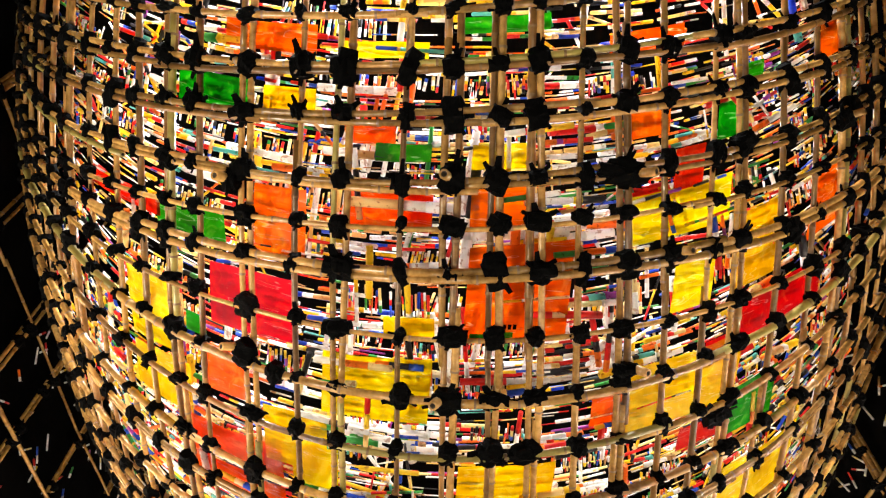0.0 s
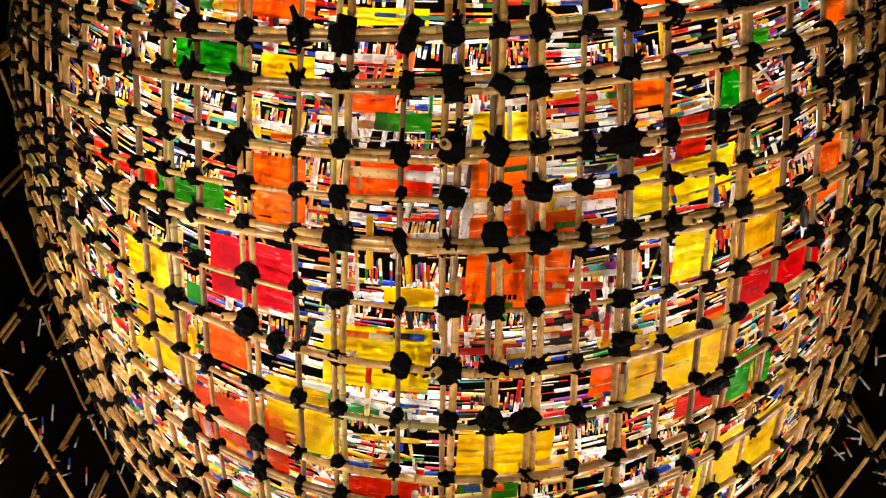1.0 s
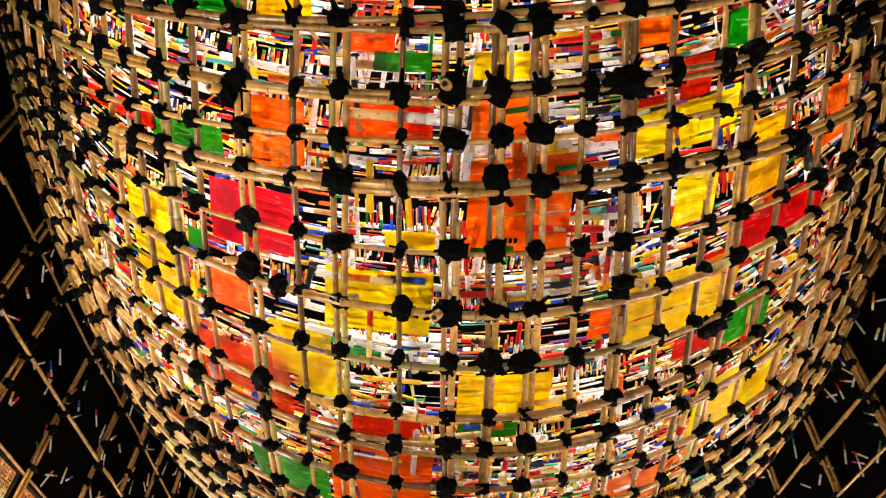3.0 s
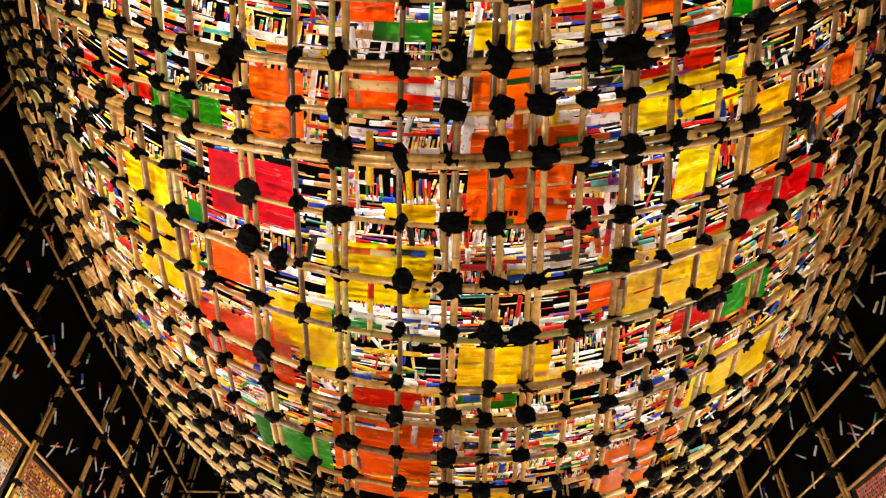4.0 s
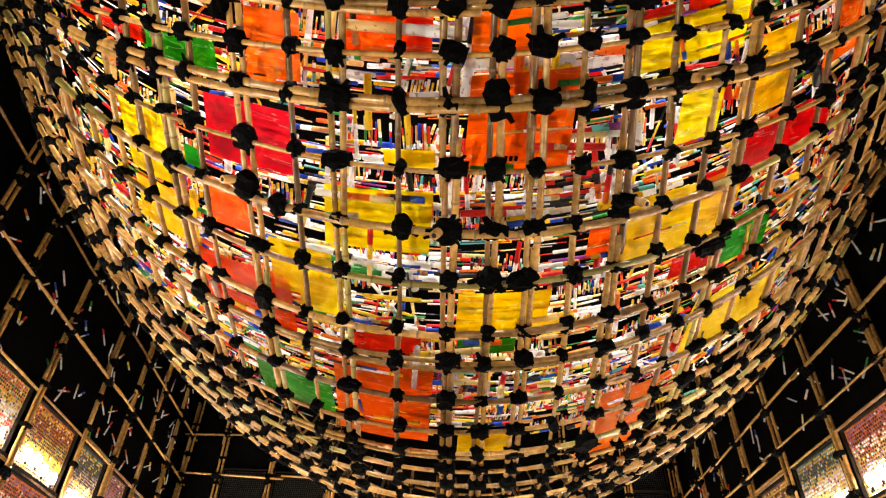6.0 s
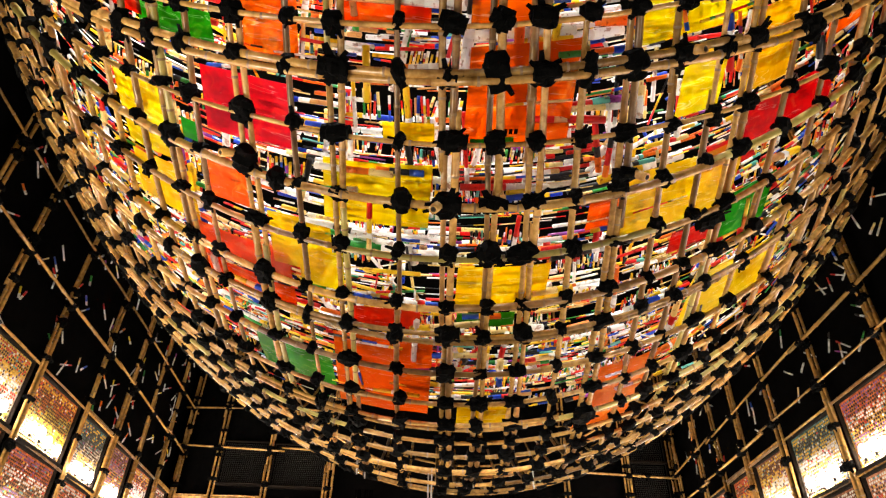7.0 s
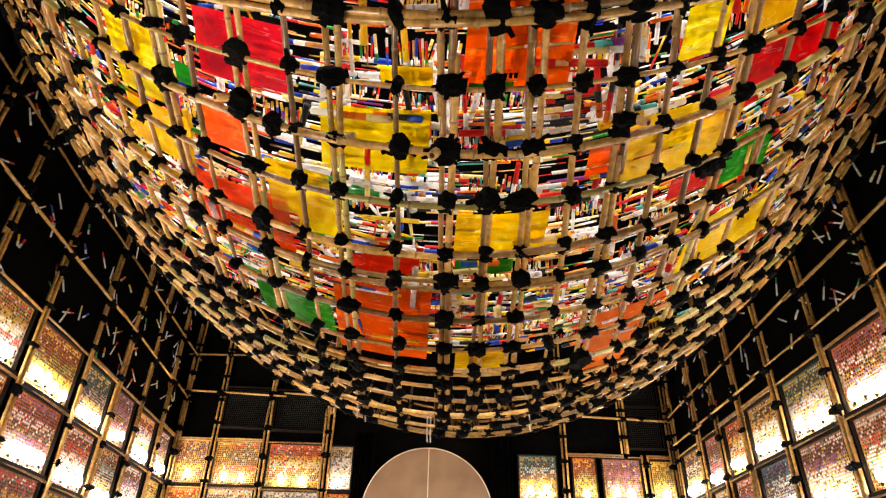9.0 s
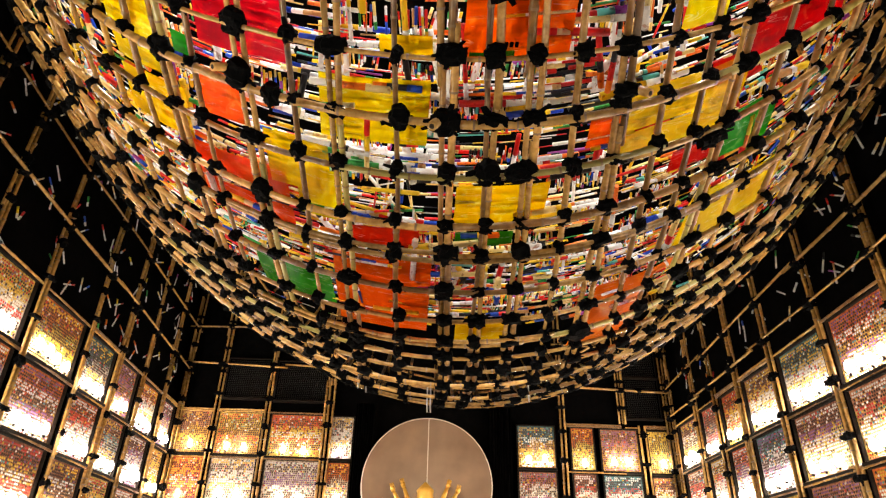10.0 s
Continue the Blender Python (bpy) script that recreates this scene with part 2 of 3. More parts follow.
def tie_mesh(rng):
    """A knot of wound black cloth round a crossing, with loose ends."""
    verts, faces = [], []

    def band(axis, length, r, rag):
        base, rings, sides = len(verts), 5, 9
        other = Vector((0, 1, 0)) if axis.x > 0.5 else Vector((1, 0, 0))
        third = axis.cross(other)
        for i in range(rings):
            s = (i / (rings - 1) - 0.5) * length
            for j in range(sides):
                a = 2 * math.pi * j / sides
                w = r * (1 - 0.16 * (abs(i - 2) / 2) ** 2) * rng.uniform(1 - rag, 1 + rag)
                verts.append(axis * (s + rng.uniform(-1, 1) * 0.12 * length * rag) + other * math.cos(a) * w + third * math.sin(a) * w)
        for i in range(rings - 1):
            for j in range(sides):
                k = (j + 1) % sides
                faces.append((base + i * sides + j, base + i * sides + k, base + (i + 1) * sides + k, base + (i + 1) * sides + j))
        faces.append(tuple(base + j for j in range(sides - 1, -1, -1)))
        faces.append(tuple(base + (rings - 1) * sides + j for j in range(sides)))

    band(Vector((1, 0, 0)), rng.uniform(0.7, 1.3), 0.46, 0.26)
    band(Vector((0, 1, 0)), rng.uniform(0.7, 1.4), 0.44, 0.28)
    for _ in range(rng.randint(1, 3)):
        a = rng.uniform(0, 2 * math.pi)
        d = Vector((math.cos(a), math.sin(a), rng.uniform(-0.5, 0.1)))
        t = Vector((-d.y, d.x, 0.2)) * rng.uniform(0.1, 0.2)
        base = len(verts)
        e = d * rng.uniform(0.75, 1.05)
        drop = Vector((0, 0, 0.12))
        verts.extend([d * 0.3 - t, d * 0.3 + t, e + t * 0.7, e - t * 0.6, d * 0.3 - t + drop, d * 0.3 + t + drop, e + t * 0.6 + drop * 0.5, e - t * 0.5 + drop * 0.5])
        for q in ((0, 1, 2, 3), (7, 6, 5, 4), (0, 4, 5, 1), (1, 5, 6, 2), (2, 6, 7, 3), (3, 7, 4, 0)):
            faces.append(tuple(base + i for i in q))
    return verts, faces


RNG = random.Random(7)
TIES = [tie_mesh(RNG) for _ in range(10)]
TIE_MESHES = [mesh_of("cloth_tie", v, f, [CLOTH], smooth=False) for v, f in TIES]


# ---- the room ----
X_LEFT, X_RIGHT, Y_BACK, Y_FRONT, Z_TOP = -3.78, 3.80, 9.60, -3.4, 7.6


def slab(name, x0, x1, y0, y1, z0, z1, mat, label, category):
    bm = box(bmesh.new(), x0, x1, y0, y1, z0, z1)
    me = bpy.data.meshes.new(name)
    bm.to_mesh(me)
    bm.free()
    me.materials.append(mat)
    return tagged(new(name, me), label, category, kind="structure")


slab("floor", X_LEFT - 0.2, X_RIGHT + 0.2, Y_FRONT - 0.2, Y_BACK + 0.2, -0.2, 0, FLOOR, "dark matting floor of the hall", "floor")
slab("ceiling", X_LEFT - 0.2, X_RIGHT + 0.2, Y_FRONT - 0.2, Y_BACK + 0.2, Z_TOP, Z_TOP + 0.2, DRAPE, "black cloth ceiling above the hanging lattice", "ceiling")
WALL_L = slab("wall_west", X_LEFT - 0.2, X_LEFT, Y_FRONT, Y_BACK, 0, Z_TOP, DRAPE, "black cloth wall behind a bamboo lattice", "wall")
WALL_R = slab("wall_east", X_RIGHT, X_RIGHT + 0.2, Y_FRONT, Y_BACK, 0, Z_TOP, DRAPE, "black cloth wall behind a bamboo lattice", "wall")
WALL_B = slab("wall_north", X_LEFT - 0.2, X_RIGHT + 0.2, Y_BACK, Y_BACK + 0.2, 0, Z_TOP, DRAPE, "black cloth back wall behind a bamboo lattice", "wall")
slab("wall_south", X_LEFT - 0.2, X_RIGHT + 0.2, Y_FRONT - 0.2, Y_FRONT, 0, Z_TOP, DRAPE, "plain black cloth wall", "wall")


# ---- the hanging belly ----
BELLY_C, BELLY_R, DRIFT = Vector((0.11, 4.82, 9.99)), Vector((4.74, 6.78, 6.92)), 0.055


def belly(x, y, lift=0.0):
    """Height of the belly's underside over a point of the plan."""
    q = 1 - ((x - DRIFT * (y - 2) - BELLY_C.x) / BELLY_R.x) ** 2 - ((y - BELLY_C.y) / BELLY_R.y) ** 2
    return BELLY_C.z - BELLY_R.z * math.sqrt(max(q, 0.02)) + lift


def belly_frame(x, y, lift=0.0):
    """A pose on the underside: z out of it, upwards."""
    e = 0.02
    dx = Vector((2 * e, 0, belly(x + e, y) - belly(x - e, y))).normalized()
    dy = Vector((0, 2 * e, belly(x, y + e) - belly(x, y - e))).normalized()
    n = dx.cross(dy).normalized()
    dy = n.cross(dx)
    m = Matrix((dx, dy, n)).transposed().to_4x4()
    m.translation = Vector((x, y, belly(x, y))) + n * lift
    return m


lattice = tagged(new("hanging_lattice"), "huge belly-shaped hanging lattice of tan bamboo poles tied with black cloth", "bamboo lattice")
# long poles: place across the belly at y = 2, and how much each leans with y
LINES_X = (-3.1, -2.92, -2.75, -2.57, -2.38, -2.21, -1.98, -1.77, -1.584, -1.388, -1.216, -0.945, -0.689, -0.481, -0.19, 0.041, 0.248, 0.437, 0.649, 0.862,
           1.077, 1.308, 1.478, 1.739, 1.995, 2.24, 2.42, 2.6, 2.8)
LEAN_X = (-0.12, -0.11, -0.10, -0.09, -0.08, -0.06, -0.05, -0.03, -0.012, -0.012, -0.012, -0.012, -0.022, -0.014, -0.006, 0.035, 0.037, 0.058, 0.072, 0.092,
          0.10, 0.07, 0.09, 0.08, 0.09, 0.10, 0.12, 0.14, 0.15)
TWIN_X = {-1.388: 2, -0.945: 2, -0.481: 2, 0.041: 2, 0.437: 2, 0.862: 2, -2.21: 2, 1.478: 2, 2.24: 2, 0.248: 2}
LINES_Y = (-0.45, -0.2, 0.05, 0.25, 0.45, 0.65, 0.843, 1.038, 1.219, 1.465, 1.638, 1.827, 2.103, 2.394, 2.682, 3.012, 3.242, 3.569, 3.896,
           4.2, 4.45, 4.74, 5.13, 5.58, 6.05, 6.5, 7.0, 7.5, 8.0, 8.5)
TWIN_Y = {1.038: 2, 1.219: 2, 1.465: 2, 1.827: 2, 3.242: 2, 4.2: 2, 5.13: 2}
THICK_Y = {1.827: 0.020, 2.394: 0.022, 2.682: 0.017, 3.012: 0.021, 2.103: 0.013, 1.638: 0.012, 3.569: 0.019}
SKEW = -0.06
BEND_Y = (0.84, 1.04, 1.22, 1.47, 1.64, 1.83, 2.10, 2.39, 2.68, 3.01, 3.6)
BEND_SLOPE = (-0.085, -0.077, -0.065, -0.062, -0.061, -0.043, -0.02, -0.027, -0.031, -0.03, -0.03)
BEND_CURVE = (0.013, 0.019, 0.024, 0.018, 0.024, 0.021, 0.005, -0.019, -0.026, -0.033, -0.031)


def rib_y(y, x):
    """The cross ribs bow one way near the front and the other way further back."""
    return y + float(np.interp(y, BEND_Y, BEND_SLOPE)) * x + float(np.interp(y, BEND_Y, BEND_CURVE)) * min(abs(x), 2.6) ** 2


def line_x(x, y):
    """The long poles fan out a little towards the back."""
    return x + (min(y, 5.0) - 2.0) * LEAN_X[LINES_X.index(x)]


def pieces(a, b, rng, low=1.2, high=2.4):
    s = a - rng.uniform(0, 0.6)
    while s < b:
        e = s + rng.uniform(low, high)
        yield max(s, a), min(e, b)
        s = e - rng.uniform(0.04, 0.16)


for x in LINES_X:
    twins = TWIN_X.get(x, 1)
    for k in range(twins):
        off = (k - (twins - 1) / 2) * 0.044
        for a, b in pieces(-0.7, 8.9, RNG):
            wob, amp, lift = RNG.uniform(0, 6), RNG.uniform(0.004, 0.014), RNG.uniform(0.020, 0.034)
            n = max(4, int((b - a) / 0.09))
            path = []
            for i in range(n + 1):
                y = a + (b - a) * i / n
                xx = line_x(x, y) + off + amp * math.sin(wob + y * 2.1)
                path.append((xx, y, belly(xx, y, lift)))
            if b - a > 0.2:
                pole(path, RNG.uniform(0.012, 0.018) if twins == 1 else RNG.uniform(0.014, 0.021), RNG, lattice, RNG.random() < 0.05, RNG.random() < 0.5)
for y0 in LINES_Y:
    twins = TWIN_Y.get(y0, 1)
    for k in range(twins):
        off = (k - (twins - 1) / 2) * 0.038
        for a, b in pieces(-3.45, 3.3, RNG):
            wob, amp, lift = RNG.uniform(0, 6), RNG.uniform(0.004, 0.016), RNG.uniform(-0.024, -0.012)
            n = max(4, int((b - a) / 0.09))
            path = []
            for i in range(n + 1):
                x = a + (b - a) * i / n
                yy = rib_y(y0 + off, x) + amp * math.sin(wob + x * 1.9)
                path.append((x, yy, belly(x, yy, lift)))
            if b - a > 0.2:
                pole(path, RNG.uniform(0.92, 1.08) * THICK_Y.get(y0, 0.0155), RNG, lattice, RNG.random() < 0.08, RNG.random() < 0.12)

tie_verts, tie_faces, named = [], [], 0
for y0 in LINES_Y:
    for x0 in LINES_X:
        x = line_x(x0, y0)
        y = rib_y(y0, x)
        wide, tall = 0.060 + 0.03 * (TWIN_X.get(x0, 1) - 1), 0.060 + 0.03 * (TWIN_Y.get(y0, 1) - 1)
        size = RNG.uniform(0.72, 1.15) * (1.25 if RNG.random() < 0.1 else 1) * (1.25 if y0 > 3.8 else 1)
        m = belly_frame(x, y, -0.004) @ pose(RNG.uniform(-0.012, 0.012), RNG.uniform(-0.012, 0.012), 0, 0, 0, RNG.uniform(-24, 24)) @ Matrix.Diagonal(
            (min(wide * size * RNG.uniform(1.0, 1.4), 0.125), min(tall * size * RNG.uniform(1.0, 1.35), 0.125), RNG.uniform(0.075, 0.10), 1))
        k = RNG.randrange(len(TIES))
        if -1.6 < x < 1.75 and 0.9 < y0 < 4.3 and named < 300:
            child("cloth_tie", TIE_MESHES[k], lattice, m)
            named += 1
        else:
            base = len(tie_verts)
            tie_verts.extend(m @ v for v in TIES[k][0])
            tie_faces.extend(tuple(base + i for i in f) for f in TIES[k][1])
tagged(child("cloth_lashing", mesh_of("cloth_lashing", tie_verts, tie_faces, [CLOTH], smooth=False), lattice), kind="stuff")
# wide bandages round spliced poles, and sawn pole ends that stick out of them
for x, y, w, h, turn, end in ((0.79, 1.44, 0.42, 0.17, 9, 0.09), (0.03, 1.45, 0.17, 0.24, 0, -0.03), (-1.0, 1.59, 0.14, 0.17, 0, -0.02), (-0.47, 1.85, 0.20, 0.20, 0, None),
                              (0.45, 1.81, 0.20, 0.18, 0, None), (0.06, 2.09, 0.20, 0.16, 0, None), (0.05, 2.39, 0.22, 0.20, 0, -0.05), (-0.95, 2.35, 0.22, 0.20, 14, -0.07),
                              (0.90, 2.28, 0.20, 0.14, 10, 0.05), (1.08, 1.79, 0.19, 0.17, 0, 0.03), (2.11, 1.45, 0.30, 0.22, 0, 0.04), (1.78, 1.84, 0.18, 0.18, 0, None),
                              (-0.79, 2.40, 0.16, 0.15, 0, None), (-0.17, 2.39, 0.17, 0.17, 0, None), (0.42, 2.66, 0.22, 0.13, 0, None), (1.04, 4.16, 0.28, 0.24, 0, None),
                              (-0.48, 4.27, 0.22, 0.22, 0, None), (-0.94, 3.01, 0.19, 0.19, 0, None), (1.45, 2.65, 0.22, 0.18, 0, None)):
    m = belly_frame(x, y, -0.022) @ pose(0, 0, 0, 0, 0, turn + RNG.uniform(-4, 4))
    child("cloth_tie", TIE_MESHES[RNG.randrange(len(TIES))], lattice, m @ Matrix.Diagonal((w * 0.60, h * 0.54, 0.085, 1)))
    if end is not None:
        a, b = m @ Vector((end * 0.5, 0.0, 0.03)), m @ Vector((end * 1.25, -0.02, -0.085))
        pole([a, a.lerp(b, 0.5), b], RNG.uniform(0.020, 0.025), RNG, lattice, name="pole_end")

# ---- coloured films inside the belly ----
YELLOW = [(-0.31, 2.49, 0.55, 0.33), (0.25, 1.41, 0.27, 0.1), (1.16, 1.7, 0.57, 0.21), (-0.3, 1.04, 0.4, 0.06), (1.31, 2.58, 0.69, 0.36), (-1.65, 2.49, 0.32, 0.42), (-1.59, 2.86, 0.42, 0.32), (-0.15, 2.18, 0.25, 0.09), (1.64, 1.93, 0.27, 0.36), (0.38, 3.04, 0.51, 0.31), (0.37, 4.31, 0.35, 0.27), (1.93, 3.44, 0.68, 0.48), (-0.75, 2.91, 0.36, 0.35), (1.27, 2.03, 0.23, 0.24), (-0.64, 3.08, 0.26, 0.35), (-0.75, 1.28, 0.26, 0.11)]
ORANGE = [(-0.25, 1.65, 0.39, 0.16), (0.37, 1.99, 0.5, 0.42), (-0.8, 1.79, 0.27, 0.3), (0.95, 1.31, 0.22, 0.13), (0.92, 1.0, 0.38, 0.09), (-1.16, 3.27, 0.65, 0.49), (-0.31, 3.9, 0.62, 0.83), (1.33, 4.32, 0.43, 0.91), (-1.18, 3.19, 0.46, 0.32), (-0.86, 1.05, 0.47, 0.11), (-0.36, 1.37, 0.24, 0.07), (0.26, 1.62, 0.28, 0.15), (0.88, 2.58, 0.19, 0.16), (-1.15, 2.65, 0.29, 0.27), (2.22, 1.9, 0.34, 0.3), (2.11, 1.13, 0.21, 0.16)]
RED = [(-0.96, 2.21, 0.49, 0.31), (1.18, 1.51, 0.16, 0.17), (1.89, 2.3, 0.6, 0.26), (-0.28, 3.34, 0.41, 0.17), (1.47, 2.89, 0.28, 0.13), (-1.78, 1.92, 0.56, 0.09), (1.51, 2.44, 0.19, 0.13), (-0.12, 1.65, 0.12, 0.13)]
GREEN = [(-0.2, 1.42, 0.26, 0.07), (-1.15, 1.3, 0.41, 0.13), (0.25, 0.92, 0.39, 0.06), (1.8, 2.83, 0.34, 0.29), (0.31, 3.3, 0.34, 0.12), (-0.93, 4.06, 0.54, 0.42), (-1.31, 1.9, 0.43, 0.13), (-1.31, 2.43, 0.13, 0.11), (1.52, 1.19, 0.16, 0.09), (1.42, 1.36, 0.16, 0.15), (0.25, 2.19, 0.21, 0.04)]


def film_sheet(colour, x, y, w, h, rng, lift=0.2):
    """A slack sheet of cellophane with a curled border."""
    nx, ny = max(3, int(w / 0.05)), max(3, int(h / 0.05))
    lean, seed = rng.uniform(-0.05, 0.05), rng.uniform(0, 50)
    verts, faces = [], []
    for layer in (0.0, 0.002):
        for j in range(ny + 1):
            for i in range(nx + 1):
                u, v = i / nx - 0.5, j / ny - 0.5
                px, py = x + u * w + v * h * lean, y + v * h + SKEW * u * w
                z = belly(px, py, lift + layer) + 0.012 * noise.noise((px * 6, py * 6, seed)) + 0.05 * lean * u
                verts.append((px, py, z))
    row, lay = nx + 1, (nx + 1) * (ny + 1)
    for j in range(ny):
        for i in range(nx):
            a = j * row + i
            faces.append((a, a + row, a + row + 1, a + 1))
            faces.append((lay + a, lay + a + 1, lay + a + row + 1, lay + a + row))
    me = mesh_of("film_sheet", verts, faces, [FILMS[colour]])
    return tagged(new("film_sheet", me), f"creased {colour} cellophane sheet hung inside the bamboo lattice", "film sheet", group="cellophane sheets")


for colour, sheets in (("yellow", YELLOW), ("orange", ORANGE), ("red", RED), ("green", GREEN)):
    for x, y, w, h in sheets:
        sheet = film_sheet(colour, x, y, w, h, RNG, RNG.uniform(0.11, 0.16))
        if (x, y) == ORANGE[1][:2]:
            for k in range(5):
                bx, by = 0.26 + 0.024 * k, 2.11
                part("printed_bar", box(bmesh.new(), bx - 0.008, bx + 0.008, by - 0.016, by + 0.012, belly(bx, by, 0.085), belly(bx, by, 0.09)), CLOTH, sheet, "small dark printed bar")


# ---- pens and tubes in the belly ----
def stick(m, length, r, sides=6, band=0.1):
    """A capped pen or tube along local x: barrel, printed band, cap and nib, each with an edge of its own."""
    verts, faces = [], []
    for rings in (((-0.5, 0.75), (-0.5, 1.0), (0.2 - band, 1.0), (0.2 - band, 0.8)), ((0.2 - band, 0.9), (0.2 - band, 1.03), (0.2, 1.03), (0.2, 0.8)),
                  ((0.2, 0.9), (0.2, 1.12), (0.49, 1.05), (0.5, 0.6))):
        base = len(verts)
        for s, k in rings:
            for j in range(sides):
                a = 2 * math.pi * j / sides
                verts.append(m @ Vector((s * length, math.cos(a) * r * k, math.sin(a) * r * k)))
        for i in range(len(rings) - 1):
            for j in range(sides):
                k = (j + 1) % sides
                faces.append((base + i * sides + j, base + (i + 1) * sides + j, base + (i + 1) * sides + k, base + i * sides + k))
        faces.append(tuple(base + j for j in range(sides)))
        faces.append(tuple(base + (len(rings) - 1) * sides + j for j in range(sides - 1, -1, -1)))
    return verts, faces


def pen_mesh(length, r, band):
    v, f = stick(Matrix.Identity(4), length, r, 8, band)
    third = len(f) // 3
    return mesh_of("pen", v, f, [PEN_BODY, PEN_CAP], [0] * third + [1] * (len(f) - third))


PEN_MESHES = [pen_mesh(*d) for d in ((0.40, 0.019, 0.12), (0.28, 0.013, 0.25), (0.46, 0.011, 0.08), (0.26, 0.010, 0.3), (0.5, 0.024, 0.2), (0.33, 0.016, 0.05))]

pens = tagged(new("pen_layer"), "dense layer of coloured pens and tubes woven inside the bamboo belly", "pens")
stuff_v, stuff_f, named = [], [], 0


def put_stick(x, y, turn, length, r, lift, rng, tilt=0.0):
    global named
    m = belly_frame(x, y, lift) @ pose(0, 0, 0, 0, tilt, turn)
    if named < 300 and abs(x) < 1.2 and 1.0 < y < 3.6 and rng.random() < 0.1:
        named += 1
        child("pen", PEN_MESHES[rng.randrange(6)], pens, m)
        return
    v, f = stick(m, length if rng.random() < 0.5 else -length, r, 5, rng.uniform(0.04, 0.45))
    base = len(stuff_v)
    stuff_v.extend(v)
    stuff_f.extend(tuple(base + i for i in q) for q in f)


def deep(rng):
    return rng.uniform(0.07, 0.10) if rng.random() < 0.05 else rng.uniform(0.165, 0.30)


def lying_pens(x, y, w, h, n, rng):
    """A sheaf of pens and tubes lying across the belly, end to end in loose rows."""
    for i in range(n):
        row = y + h * (i + rng.random()) / n
        s = x - rng.uniform(0, 0.1)
        lift, thick = deep(rng), rng.choice((0.003, 0.004, 0.005, 0.007, 0.009, 0.013))
        while s < x + w:
            long = rng.uniform(0.10, 0.34)
            put_stick(s + long / 2, row + SKEW * (s - x), rng.gauss(-2.5, 1.6), long, thick, lift + rng.uniform(-0.01, 0.01), rng)
            s += long * rng.uniform(1.0, 1.5)


def standing_pens(x, y, w, long, rng):
    """A rack of short pens side by side, with gaps where some are missing."""
    s, lean, lift = x, rng.gauss(0, 5), rng.uniform(0.16, 0.27)
    while s < x + w:
        r = rng.choice((0.0035, 0.0045, 0.006, 0.008))
        if rng.random() < 0.8:
            put_stick(s, y + rng.uniform(-0.012, 0.012), 90 + lean + rng.gauss(0, 3.5), long * rng.uniform(0.75, 1.15), r, lift + rng.uniform(-0.008, 0.008), rng)
        s += r * rng.uniform(2.1, 3.6)


y = -0.5
while y < 4.3:
    cell_h = RNG.uniform(0.15, 0.27)
    x = -2.9
    while x < 2.9:
        cell_w = RNG.uniform(0.2, 0.46)
        kind = RNG.random()
        if kind < 0.46:
            lying_pens(x, y, cell_w, cell_h * 0.28, RNG.randint(2, 4), RNG)
            standing_pens(x, y + cell_h * 0.52, cell_w, cell_h * RNG.uniform(0.35, 0.55), RNG)
            lying_pens(x, y + cell_h * 0.78, cell_w, cell_h * 0.22, RNG.randint(1, 3), RNG)
        elif kind < 0.80:
            lying_pens(x, y, cell_w, cell_h, RNG.randint(6, 11), RNG)
        else:
            for i in range(RNG.randint(5, 11)):
                put_stick(x + cell_w * RNG.random(), y + cell_h * RNG.random(), RNG.choice((90, 0, RNG.uniform(0, 180))) + RNG.gauss(0, 12), RNG.uniform(0.12, 0.32), RNG.uniform(0.004, 0.012),
                          deep(RNG), RNG, RNG.uniform(-12, 12))
            lying_pens(x, y, cell_w, cell_h, RNG.randint(2, 4), RNG)
        x += cell_w
    y += cell_h
# single thick marker tubes
for _ in range(130):
    x, y = RNG.uniform(-2.2, 2.2), RNG.uniform(0.3, 4.0)
    put_stick(x, y, RNG.choice((-3, -3, 88)) + RNG.gauss(0, 5), RNG.uniform(0.22, 0.42), RNG.uniform(0.014, 0.022), RNG.uniform(0.10, 0.18), RNG)
tagged(child("pen_mass", mesh_of("pen_mass", stuff_v, stuff_f, [PLASTIC]), pens), kind="stuff")

# ---- wall lattices and light panels ----
PANEL_H = 0.60
BEAD_COLOURS = [textured("bead_" + n, tuple(c * 0.6 for c in col), col, 40, 0.35, vary=0.1) for n, col in (
    ("white", (0.80, 0.76, 0.72)), ("red", (0.60, 0.03, 0.02)), ("yellow", (0.75, 0.45, 0.03)), ("violet", (0.22, 0.09, 0.26)), ("brown", (0.05, 0.018, 0.010)),
    ("teal", (0.10, 0.30, 0.32)))]


